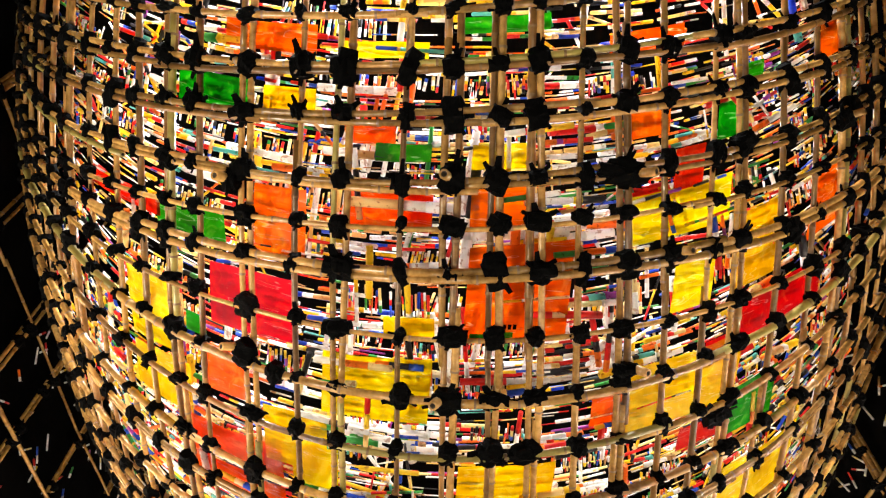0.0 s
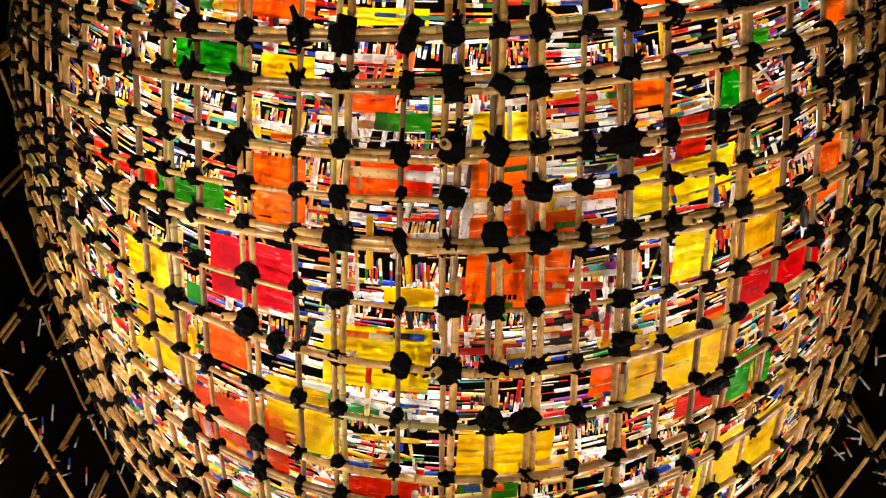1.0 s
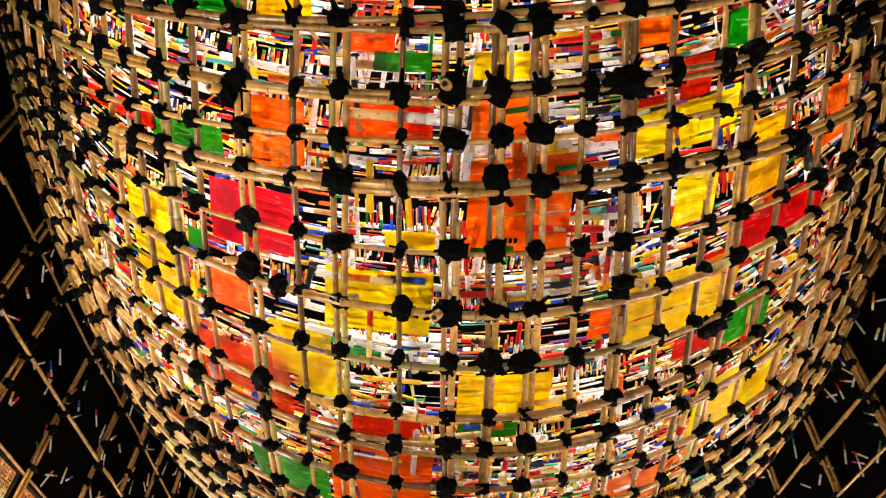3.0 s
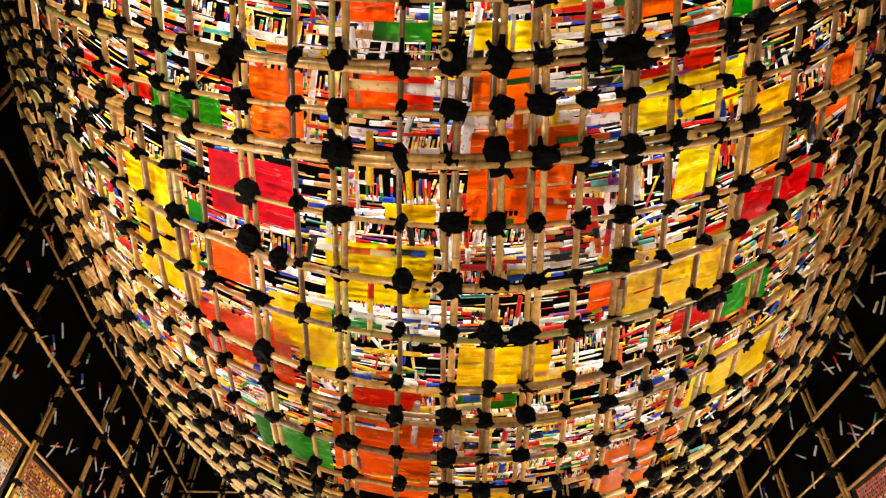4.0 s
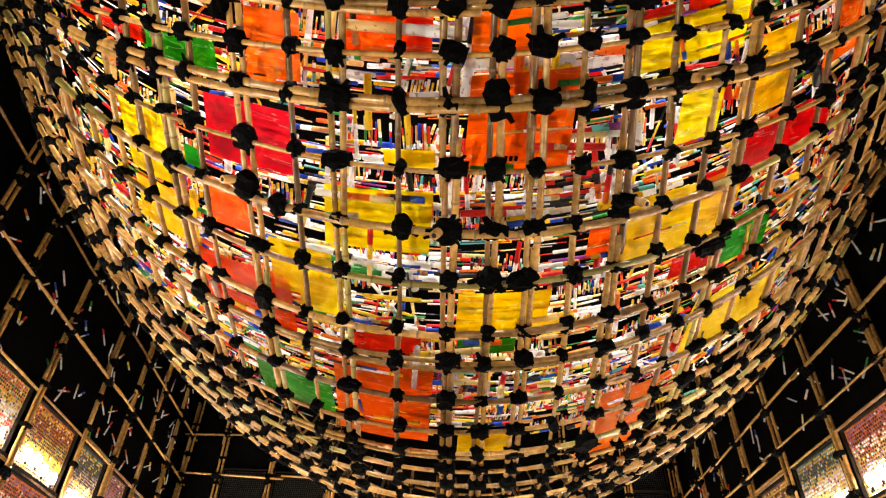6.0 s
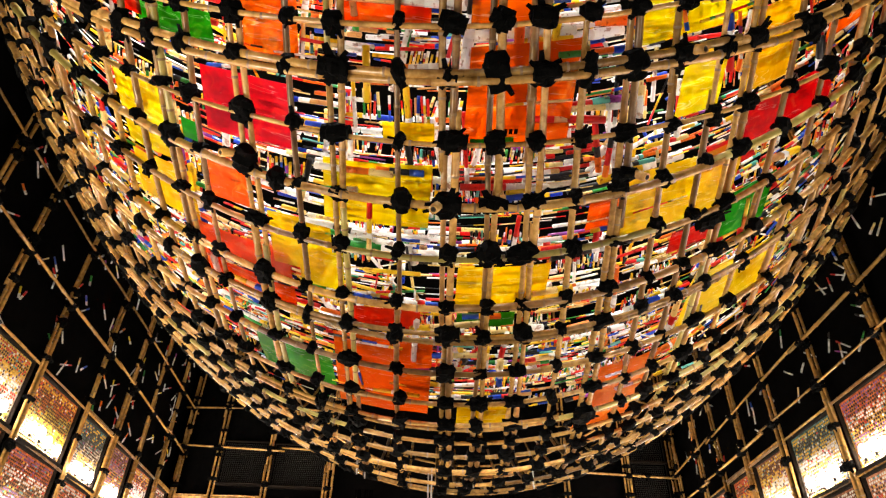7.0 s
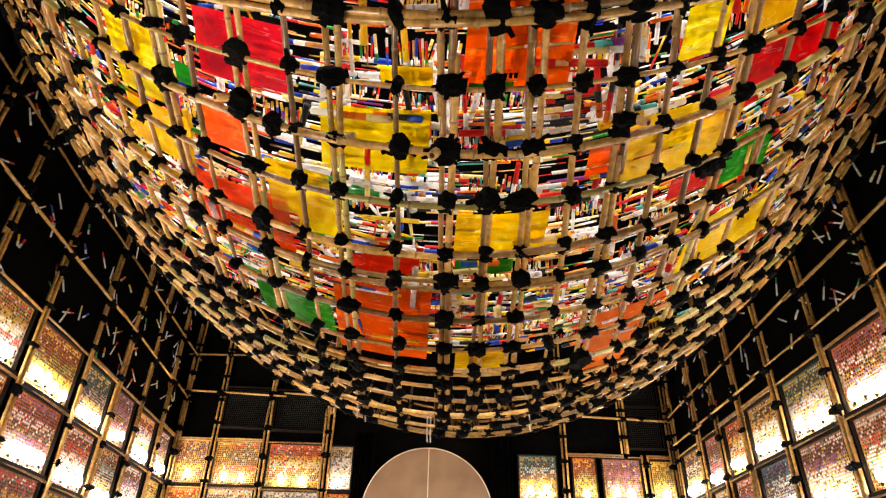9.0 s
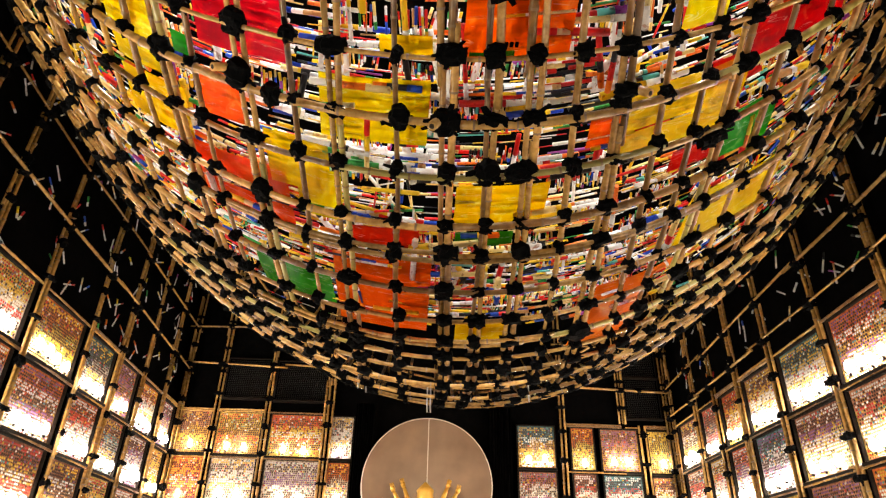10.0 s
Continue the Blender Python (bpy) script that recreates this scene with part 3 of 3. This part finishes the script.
def board_of_many_tones():
    """Painted cloth boards: each has a ground tone of its own, a painted upper field and cloudy patches."""
    m, nodes, links, bsdf = material("panel_backing", 0.75)
    info, tc, n = nodes.new("ShaderNodeObjectInfo"), nodes.new("ShaderNodeTexCoord"), nodes.new("ShaderNodeTexNoise")
    ground = ramp(nodes, ((0.0, (0.60, 0.50, 0.36)), (0.2, (0.58, 0.33, 0.05)), (0.36, (0.66, 0.60, 0.54)), (0.5, (0.50, 0.10, 0.05)), (0.60, (0.66, 0.50, 0.10)),
                           (0.74, (0.56, 0.52, 0.52)), (0.84, (0.40, 0.20, 0.08)), (0.93, (0.62, 0.56, 0.48))), True)
    links.new(info.outputs["Random"], ground.inputs["Fac"])
    shift = nodes.new("ShaderNodeMath")
    shift.operation = "MULTIPLY"
    shift.inputs[1].default_value = 7.31
    wrap = nodes.new("ShaderNodeMath")
    wrap.operation = "FRACT"
    links.new(info.outputs["Random"], shift.inputs[0])
    links.new(shift.outputs[0], wrap.inputs[0])
    motif = ramp(nodes, ((0.0, (0.62, 0.16, 0.03)), (0.25, (0.30, 0.12, 0.06)), (0.45, (0.66, 0.44, 0.08)), (0.62, (0.46, 0.20, 0.10)), (0.78, (0.56, 0.48, 0.38)), (0.9, (0.08, 0.18, 0.20))), True)
    links.new(wrap.outputs[0], motif.inputs["Fac"])
    links.new(tc.outputs["Object"], n.inputs["Vector"])
    n.inputs["Scale"].default_value, n.inputs["Detail"].default_value = 5, 4
    height, sep = nodes.new("ShaderNodeMapRange"), nodes.new("ShaderNodeSeparateXYZ")
    links.new(tc.outputs["Object"], sep.inputs["Vector"])
    links.new(sep.outputs["Z"], height.inputs["Value"])
    height.inputs["From Min"].default_value, height.inputs["From Max"].default_value = 0.1, 0.6
    add = nodes.new("ShaderNodeMath")
    add.operation = "MULTIPLY_ADD"
    add.inputs[1].default_value = 0.45
    links.new(height.outputs["Result"], add.inputs[0])
    links.new(n.outputs["Fac"], add.inputs[2])
    edge = ramp(nodes, ((0.70, (0, 0, 0)), (0.78, (1, 1, 1))))
    links.new(add.outputs[0], edge.inputs["Fac"])
    two = nodes.new("ShaderNodeMix")
    two.data_type = "RGBA"
    links.new(edge.outputs["Color"], two.inputs[0])
    links.new(ground.outputs["Color"], two.inputs[6])
    links.new(motif.outputs["Color"], two.inputs[7])
    fine = nodes.new("ShaderNodeTexNoise")
    fine.inputs["Scale"].default_value, fine.inputs["Detail"].default_value = 30, 4
    links.new(tc.outputs["Object"], fine.inputs["Vector"])
    cloud = ramp(nodes, ((0.38, (0.45, 0.34, 0.28)), (0.58, (1, 1, 1))))
    links.new(fine.outputs["Fac"], cloud.inputs["Fac"])
    mix = nodes.new("ShaderNodeMix")
    mix.data_type, mix.blend_type = "RGBA", "MULTIPLY"
    mix.inputs[0].default_value = 1.0
    links.new(two.outputs[2], mix.inputs[6])
    links.new(cloud.outputs["Color"], mix.inputs[7])
    links.new(mix.outputs[2], bsdf.inputs["Base Color"])
    return m


BACKING = board_of_many_tones()
# near-black copy of the beads: the dimness of unlit panels is in the colour
SHADED_BEAD = textured("shaded_bead", (0.001, 0.001, 0.001), (0.010, 0.009, 0.008), 9, 0.4, vary=0.3, gloss=0.25)
BEAD_V = [Vector((math.cos(a), 0, math.sin(a))) for a in (0.5, 1.55, 2.6, 3.65, 4.7, 5.75)]
bead_cache = {}


def bead_mesh(w, h, variant):
    """Strings of small coloured beads in rows, on a panel w wide and h high."""
    key = (round(w, 2), variant)
    if key in bead_cache:
        return bead_cache[key]
    rng = random.Random(variant * 13 + 5)
    verts, faces, slots = [], [], []
    tones = [rng.choice((0, 1, 2, 3, 4, 5)), 4, rng.choice((0, 1, 2, 3)), rng.choice((4, 3, 4, 0))]
    nz, nx = 20, max(8, int(w / 0.030))
    for j in range(nz):
        for i in range(nx):
            c = Vector((-w / 2 + w * (i + 0.5 + 0.25 * (j % 2)) / (nx + 0.3), 0, h * (j + 0.5) / nz))
            tone = tones[(j // 3 + (1 if (i * 7 + j * 3) % 5 == 0 else 0)) % 4] if rng.random() < 0.7 else rng.choice((0, 1, 2, 3, 4, 4, 4, 5))
            base = len(verts)
            r = 0.0125
            verts.append(c + Vector((0, -0.010, 0)))
            verts.extend(c + v * r for v in BEAD_V)
            for k in range(6):
                faces.append((base, base + 1 + k, base + 1 + (k + 1) % 6))
                slots.append(tone)
    bead_cache[key] = mesh_of("bead_weave", verts, faces, BEAD_COLOURS if variant < 90 else [SHADED_BEAD] * 6, slots, smooth=False)
    return bead_cache[key]


BULB_BM = bmesh.new()
bmesh.ops.create_uvsphere(BULB_BM, u_segments=12, v_segments=8, radius=0.030)
for v in BULB_BM.verts:
    v.co.z *= 2.4 if v.co.z > 0 else 1.5
BULB_ME = bpy.data.meshes.new("bulb")
BULB_BM.to_mesh(BULB_ME)
BULB_BM.free()
BULB_ME.materials.append(BULB)


SOCKET_BM = bmesh.new()
bmesh.ops.create_cone(SOCKET_BM, cap_ends=True, segments=10, radius1=0.010, radius2=0.013, depth=0.03, matrix=Matrix.Translation((0, 0, -0.056)))
SOCKET_ME = bpy.data.meshes.new("socket")
SOCKET_BM.to_mesh(SOCKET_ME)
SOCKET_BM.free()
SOCKET_ME.materials.append(BOARD)


def light_panel(w, m, rng, variant, lit=True, gap=0.22):
    """A framed panel of bead strings that bulbs light from its foot. Local x along the wall, -y into the room."""
    if lit:
        thing = tagged(new("light_panel"), "framed panel of coloured bead strings lit by bulbs at its foot", "light panel", group="lit wall panels")
    else:
        thing = tagged(new("dark_panel"), "unlit framed panel of bead strings, its dimness put into near-black colours", "panel", group="unlit wall panels")
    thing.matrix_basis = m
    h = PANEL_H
    # without bulbs the backing is coloured near black to stand for missing light
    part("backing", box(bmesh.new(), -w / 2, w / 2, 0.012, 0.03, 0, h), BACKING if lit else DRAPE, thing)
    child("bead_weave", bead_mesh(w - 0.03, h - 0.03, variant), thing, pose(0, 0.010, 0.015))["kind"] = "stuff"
    for name, b in (("frame_rail", (-w / 2 - 0.02, w / 2 + 0.02, -0.05, 0.03, -0.03, 0)), ("frame_rail", (-w / 2 - 0.02, w / 2 + 0.02, -0.02, 0.03, h, h + 0.02)),
                    ("frame_stile", (-w / 2 - 0.02, -w / 2, -0.02, 0.03, 0, h)), ("frame_stile", (w / 2, w / 2 + 0.02, -0.02, 0.03, 0, h))):
        part(name, box(bmesh.new(), *b, bevel=0.004), BOARD, thing)
    n = max(1, round(w / gap)) if lit else 0
    for i in range(n):
        bulb = child("bulb", BULB_ME, thing, pose((i + 0.5) / n * w * 0.8 - w * 0.4 + rng.uniform(-0.02, 0.02), -0.034, 0.098 + rng.uniform(-0.02, 0.03)))
        child("socket", SOCKET_ME, bulb, None, "dark bulb socket")
    return thing


def wall_lattice(name, posts, along, rails, label, slope=0.0):
    """posts: places along the wall; along(s, out) gives a point of the plan."""
    thing = tagged(new(name), label, "bamboo lattice")
    ties_v, ties_f = [], []
    for s in posts:
        for off in (-0.032, 0.030) if RNG.random() < 0.6 else (-0.045, 0.0, 0.043):
            z = {2.97: 3.88}.get(s, 0.0)
            while z < (3.7 if s == 3.25 else 6.3):
                top = min(z + RNG.uniform(2.0, 2.9), 3.86 if s == 3.25 else 9.9)
                a, b = along(s + off, 0.14 + RNG.uniform(-0.02, 0.02)), along(s + off + RNG.uniform(-0.02, 0.02), 0.14)
                pole([(*a, max(z, 0)), ((a[0] + b[0]) / 2 + 0.006, (a[1] + b[1]) / 2, (z + top) / 2), (*b, top)], RNG.uniform(0.013, 0.019), RNG, thing, name="bamboo_post", node_gap=0.2)
                z = top - 0.1
    for z in [0.4 + 0.41 * i for i in range(14)]:
        for s in posts:
            if z < {2.97: 3.9}.get(s, 0.0) or (s == 3.25 and z > 3.85):
                continue
            k = RNG.randrange(len(TIES))
            p, q = along(s, 0.15), along(s + 0.1, 0.15)
            m = pose(*p, z + RNG.uniform(-0.06, 0.06), 90, 0, math.degrees(math.atan2(q[1] - p[1], q[0] - p[0]))) @ Matrix.Diagonal((RNG.uniform(0.10, 0.14), RNG.uniform(0.04, 0.08), 0.085, 1))
            base = len(ties_v)
            ties_v.extend(m @ v for v in TIES[k][0])
            ties_f.extend(tuple(base + i for i in f) for f in TIES[k][1])
    for z in rails:
        for a, b in pieces(posts[0] - 0.1, posts[-1] + 0.1, RNG, 1.6, 2.6):
            pa, pb = along(a, 0.20), along(b, 0.20)
            dz = RNG.uniform(-0.03, 0.03)
            za, zb = z + slope * (8.5 - a), z + slope * (8.5 - b)
            pole([(*pa, za + dz), ((pa[0] + pb[0]) / 2, (pa[1] + pb[1]) / 2, (za + zb) / 2 + RNG.uniform(-0.01, 0.01)), (*pb, zb - dz)], RNG.uniform(0.012, 0.018), RNG, thing, name="bamboo_rail")
        for s in posts:
            k = RNG.randrange(len(TIES))
            p, q = along(s, 0.17), along(s + 0.1, 0.17)
            turn = math.degrees(math.atan2(q[1] - p[1], q[0] - p[0]))
            m = pose(*p, z + slope * (8.5 - s), 90, 0, turn) @ Matrix.Diagonal((0.13, 0.08, 0.12, 1))
            base = len(ties_v)
            ties_v.extend(m @ v for v in TIES[k][0])
            ties_f.extend(tuple(base + i for i in f) for f in TIES[k][1])
    tagged(child("cloth_lashing", mesh_of("cloth_lashing", ties_v, ties_f, [CLOTH], smooth=False), thing), kind="stuff")
    return thing


POSTS_L = (1.3, 2.2, 3.1, 4.08, 4.73, 5.6, 6.6, 7.39, 8.1, 8.87, 9.5)
POSTS_R = (1.0, 1.9, 2.7, 3.6, 4.52, 5.46, 6.38, 7.2, 7.83, 8.46, 9.25)
POSTS_BL = (-3.6, -3.08, -2.32, -1.42)
POSTS_BR = (2.05, 2.97, 3.25, 3.66)
TALL = "tall lattice of doubled bamboo posts and thin rails before black cloth"


def along_left(s, out):
    return X_LEFT + out, s


def along_right(s, out):
    return X_RIGHT - out, s


def along_back(s, out):
    return s, Y_BACK - out


SHORT = "short bamboo lattice beside the shrine on the back wall"
panel_rows = (
    (wall_lattice("wall_lattice", POSTS_L, along_left, (4.56, 5.22, 5.9), TALL, 0.055), POSTS_L, along_left, 3.93, 0.035),
    (wall_lattice("wall_lattice", POSTS_R, along_right, (3.96, 4.40, 5.06, 5.74), TALL, 0.042), POSTS_R, along_right, 3.79, 0.02),
    (wall_lattice("wall_lattice", POSTS_BL, along_back, (4.58, 5.2), SHORT), POSTS_BL, along_back, 3.86, 0.0),
    (wall_lattice("wall_lattice", POSTS_BR, along_back, (4.38, 5.05), SHORT), POSTS_BR, along_back, 3.80, 0.0))

for k in range(5):
    drop = 0.655 * k
    for a, b in zip(POSTS_L[1:], POSTS_L[2:]):
        light_panel(b - a - 0.17, pose(X_LEFT + 0.10, (a + b) / 2, 3.93 + 0.035 * (8.5 - (a + b) / 2) - drop - PANEL_H, 0, 0, 90), RNG, RNG.randrange(12))
    for a, b in zip(POSTS_R[1:], POSTS_R[2:]):
        light_panel(b - a - 0.17, pose(X_RIGHT - 0.10, (a + b) / 2, 3.79 + 0.02 * (8.5 - (a + b) / 2) - drop - PANEL_H, 0, 0, -90), RNG, RNG.randrange(12))
    for a, b in ((-3.60, -3.12), (-3.04, -2.37), (-2.27, -1.46), (-1.38, -1.02), (1.37, 1.95), (2.16, 2.53), (2.60, 3.19), (3.31, 3.68)):
        light_panel(b - a - 0.04, pose((a + b) / 2, Y_BACK - 0.10, 3.84 - 0.015 * (a + b) / 2 - drop - PANEL_H, 0, 0, 0), RNG, RNG.randrange(12), gap=0.33)
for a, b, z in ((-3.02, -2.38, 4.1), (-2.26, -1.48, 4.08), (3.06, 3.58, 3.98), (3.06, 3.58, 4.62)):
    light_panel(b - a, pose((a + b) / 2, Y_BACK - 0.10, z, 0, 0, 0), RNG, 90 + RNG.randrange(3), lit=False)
for lattice_thing, posts, along, top, slope in panel_rows:
    for k in range(5):
        for a, b in zip(posts, posts[1:]):
            if posts is POSTS_BR and k > 0 and a > 2.9:
                continue
            z = top - 0.655 * k + 0.025
            za, zb = z + slope * (8.5 - a), z + slope * (8.5 - b)
            for lift in (0.0, 0.028) if RNG.random() < 0.4 else (0.0,):
                pa, pb = along(a + 0.03, 0.135), along(b - 0.03, 0.135)
                # most panel rails take the darker bamboo to stand for shade between rows
                pole([(*pa, za + lift), ((pa[0] + pb[0]) / 2, (pa[1] + pb[1]) / 2, (za + zb) / 2 + lift + 0.004), (*pb, zb + lift)], RNG.uniform(0.010, 0.014), RNG, lattice_thing,
                     aged_shaded=RNG.random() < 0.6, name="bamboo_rail", node_gap=0.18)
# ---- the shrine ----
# broad darker clouds in the disc's colour imitate faint reflected silhouettes
DISC = textured("frosted_disc", (0.15, 0.09, 0.055), (0.26, 0.165, 0.105), 3, 0.4, vary=0.0, bump=0.0)
RIM = textured("pale_rim", (0.6, 0.5, 0.42), (0.75, 0.65, 0.55), 20, 0.4)
halo = tagged(new("halo_disc"), "large beige frosted disc with a pale rim behind the idol", "disc")
halo.matrix_basis = pose(0.07, 9.3, 2.92)
bm = bmesh.new()
bmesh.ops.create_cone(bm, cap_ends=True, segments=96, radius1=0.90, radius2=0.90, depth=0.02)
bmesh.ops.rotate(bm, verts=bm.verts, matrix=Matrix.Rotation(math.pi / 2, 3, "X"))
part("disc", bm, DISC, halo)


def ring(radius, thick, segments=96, sides=8):
    verts, faces = [], []
    for i in range(segments):
        a = 2 * math.pi * i / segments
        for j in range(sides):
            b = 2 * math.pi * j / sides
            r = radius + thick * math.cos(b)
            verts.append((r * math.cos(a), thick * math.sin(b), r * math.sin(a)))
    for i in range(segments):
        for j in range(sides):
            k, l = (i + 1) % segments, (j + 1) % sides
            faces.append((i * sides + j, i * sides + l, k * sides + l, k * sides + j))
    return verts, faces


v, f = ring(0.905, 0.012)
child("rim", mesh_of("rim", v, f, [RIM]), halo, None, "pale metal rim")
part("rod", box(bmesh.new(), -0.007, 0.007, -0.035, -0.021, 0.0, 0.9), RIM, halo, "thin pale hanging rod")
part("post", box(bmesh.new(), -0.04, 0.04, 0.02, 0.06, -2.92, 0.2, 0.006), BOARD, halo, "dark wooden post")


def limb(bm, points, radii, sides=10):
    """A rounded tube through points, closed at both ends."""
    rows = []
    for i, (p, r) in enumerate(zip(points, radii)):
        d = (Vector(points[min(i + 1, len(points) - 1)]) - Vector(points[max(i - 1, 0)])).normalized()
        side = d.orthogonal().normalized() if abs(d.z) > 0.9 else d.cross(Vector((0, 0, 1))).normalized()
        up = d.cross(side)
        rows.append([bm.verts.new(Vector(p) + (side * math.cos(a) + up * math.sin(a)) * r) for a in (2 * math.pi * j / sides for j in range(sides))])
    for a, b in zip(rows, rows[1:]):
        for j in range(sides):
            bm.faces.new((a[j], a[(j + 1) % sides], b[(j + 1) % sides], b[j]))
    bm.faces.new(rows[0][::-1])
    bm.faces.new(rows[-1])


# the idol: one plain many-armed shape
bm = bmesh.new()
limb(bm, [(0, 0, 0), (0, 0, 0.4), (0, 0, 0.8), (0, 0, 1.05), (0, 0, 1.3), (0, 0, 1.42), (0, 0, 1.48)], [0.34, 0.30, 0.20, 0.16, 0.21, 0.12, 0.055], 16)
limb(bm, [(0, -0.01, 1.46), (0, -0.01, 1.52), (0, -0.02, 1.60), (0, -0.01, 1.68), (0, 0, 1.72), (0, 0, 1.76), (0, 0, 1.80), (0, 0, 1.83)], [0.055, 0.09, 0.115, 0.105, 0.12, 0.085, 0.045, 0.015], 16)
for sgn in (-1, 1):
    for reach, high in ((0.42, 1.70), (0.29, 1.76), (0.55, 1.50), (0.58, 1.32), (0.52, 1.12)):
        limb(bm, [(sgn * 0.15, 0.02, 1.36), (sgn * (0.13 + reach * 0.3), 0.0, 1.36 + (high - 1.36) * 0.25), (sgn * reach * 0.78, -0.03, high - 0.16), (sgn * reach, -0.05, high)],
             [0.06, 0.05, 0.036, 0.021])
        limb(bm, [(sgn * reach, -0.05, high - 0.01), (sgn * (reach + 0.012), -0.055, high + 0.025), (sgn * (reach + 0.022), -0.06, high + 0.055)], [0.022, 0.034, 0.026])
        for k in range(4):
            a = (k - 1.5) * 0.28 + 0.3
            tip = Vector((sgn * (reach + 0.02 + 0.055 * math.sin(a)), -0.065, high + 0.05 + 0.055 * math.cos(a)))
            limb(bm, [(sgn * (reach + 0.016 + 0.013 * (k - 1.5)), -0.06, high + 0.04), tip], [0.010, 0.006], 6)
bmesh.ops.recalc_face_normals(bm, faces=bm.faces)
for fc in bm.faces:
    fc.smooth = True
me = bpy.data.meshes.new("statue")
bm.to_mesh(me)
bm.free()
me.materials.append(GOLD)
idol = tagged(new("statue", me), "golden many-armed statue standing on a dark plinth", "statue")
idol.matrix_basis = pose(0.05, 9.0, 1.07)
plinth = tagged(new("plinth"), "dark wooden plinth under the golden statue", "plinth")
part("body", box(bmesh.new(), -0.55, 1.0 - 0.35, 8.55, 9.24, 0, 1.0, 0.01), BOARD, plinth)
part("top", box(bmesh.new(), -0.6, 0.7, 8.5, 9.26, 1.0, 1.07, 0.012), BOARD, plinth)


# folded black sheet, a simple stand-in for the dark carved panels by the disc
def curtain(x0, x1, y, z1):
    n, verts, faces = 40, [], []
    for i in range(n + 1):
        x = x0 + (x1 - x0) * i / n
        d = 0.05 * math.sin(i * 1.3) + 0.02 * math.sin(i * 3.1)
        for z in (0.0, z1 * 0.5, z1):
            verts.append((x, y + d * (1.1 - 0.3 * z / z1), z))
        for z in (0.0, z1 * 0.5, z1):
            verts.append((x, y + d * (1.1 - 0.3 * z / z1) + 0.006, z))
    for i in range(n):
        a, b = i * 6, i * 6 + 6
        for k in (0, 1):
            faces.append((a + k, b + k, b + k + 1, a + k + 1))
            faces.append((a + 3 + k, a + 4 + k, b + 4 + k, b + 3 + k))
    return tagged(new("curtain", mesh_of("curtain", verts, faces, [DRAPE])), "black folded sheet standing in for a dark carved panel beside the round disc", "curtain")


curtain(-1.0, -0.72, 9.42, 4.05)
curtain(0.95, 1.3, 9.42, 4.05)

# ---- pens stuck in the upper wall cells ----
SLIM_PENS = [pen_mesh(0.16, 0.008, 0.2), pen_mesh(0.11, 0.010, 0.1), pen_mesh(0.20, 0.008, 0.35)]
for posts, x_wall, sgn in ((POSTS_L, X_LEFT, 1), (POSTS_R, X_RIGHT, -1)):
    for a, b in zip(posts[3:], posts[4:]):
        for z0 in (4.05, 4.75, 5.43):
            for _ in range(RNG.randint(4, 8)):
                m = pose(x_wall + sgn * 0.008, RNG.uniform(a + 0.1, b - 0.1), z0 + RNG.uniform(0.1, 0.55), 0, 0, 90) @ pose(0, 0, 0, 0, RNG.uniform(20, 160), 0)
                ob = new("pen", RNG.choice(SLIM_PENS))
                ob.matrix_basis = m
                tagged(ob, "coloured plastic pen stuck to the black wall cloth", "pen", group="pens on the walls")

# ---- fittings under the far end of the belly ----
for x, y, h in ((-0.62, 5.75, 0.07), (-0.55, 5.8, 0.08), (0.02, 5.9, 0.13), (0.05, 5.9, 0.13), (0.40, 5.55, 0.05), (0.95, 5.75, 0.07)):
    bm = bmesh.new()
    limb(bm, [(0, 0, 0.14), (0, 0, -h * 0.5), (0.004, 0, -h)], [0.007, 0.007, 0.006], 8)
    ob = part("hanging_pipe", bm, STEEL, None)
    ob.matrix_basis = pose(x, y, belly(x, y))
    tagged(ob, "short steel pipe hanging from the bamboo belly", "pipe", group="hanging pipes")
rod = pole([(2.78, 3.62, 4.42), (3.1, 3.5, 4.8), (3.5, 3.3, 5.2)], 0.012, RNG, None, name="bamboo_rod")
tagged(rod, "thin pale bamboo rod leaning from lattice to wall", "rod")
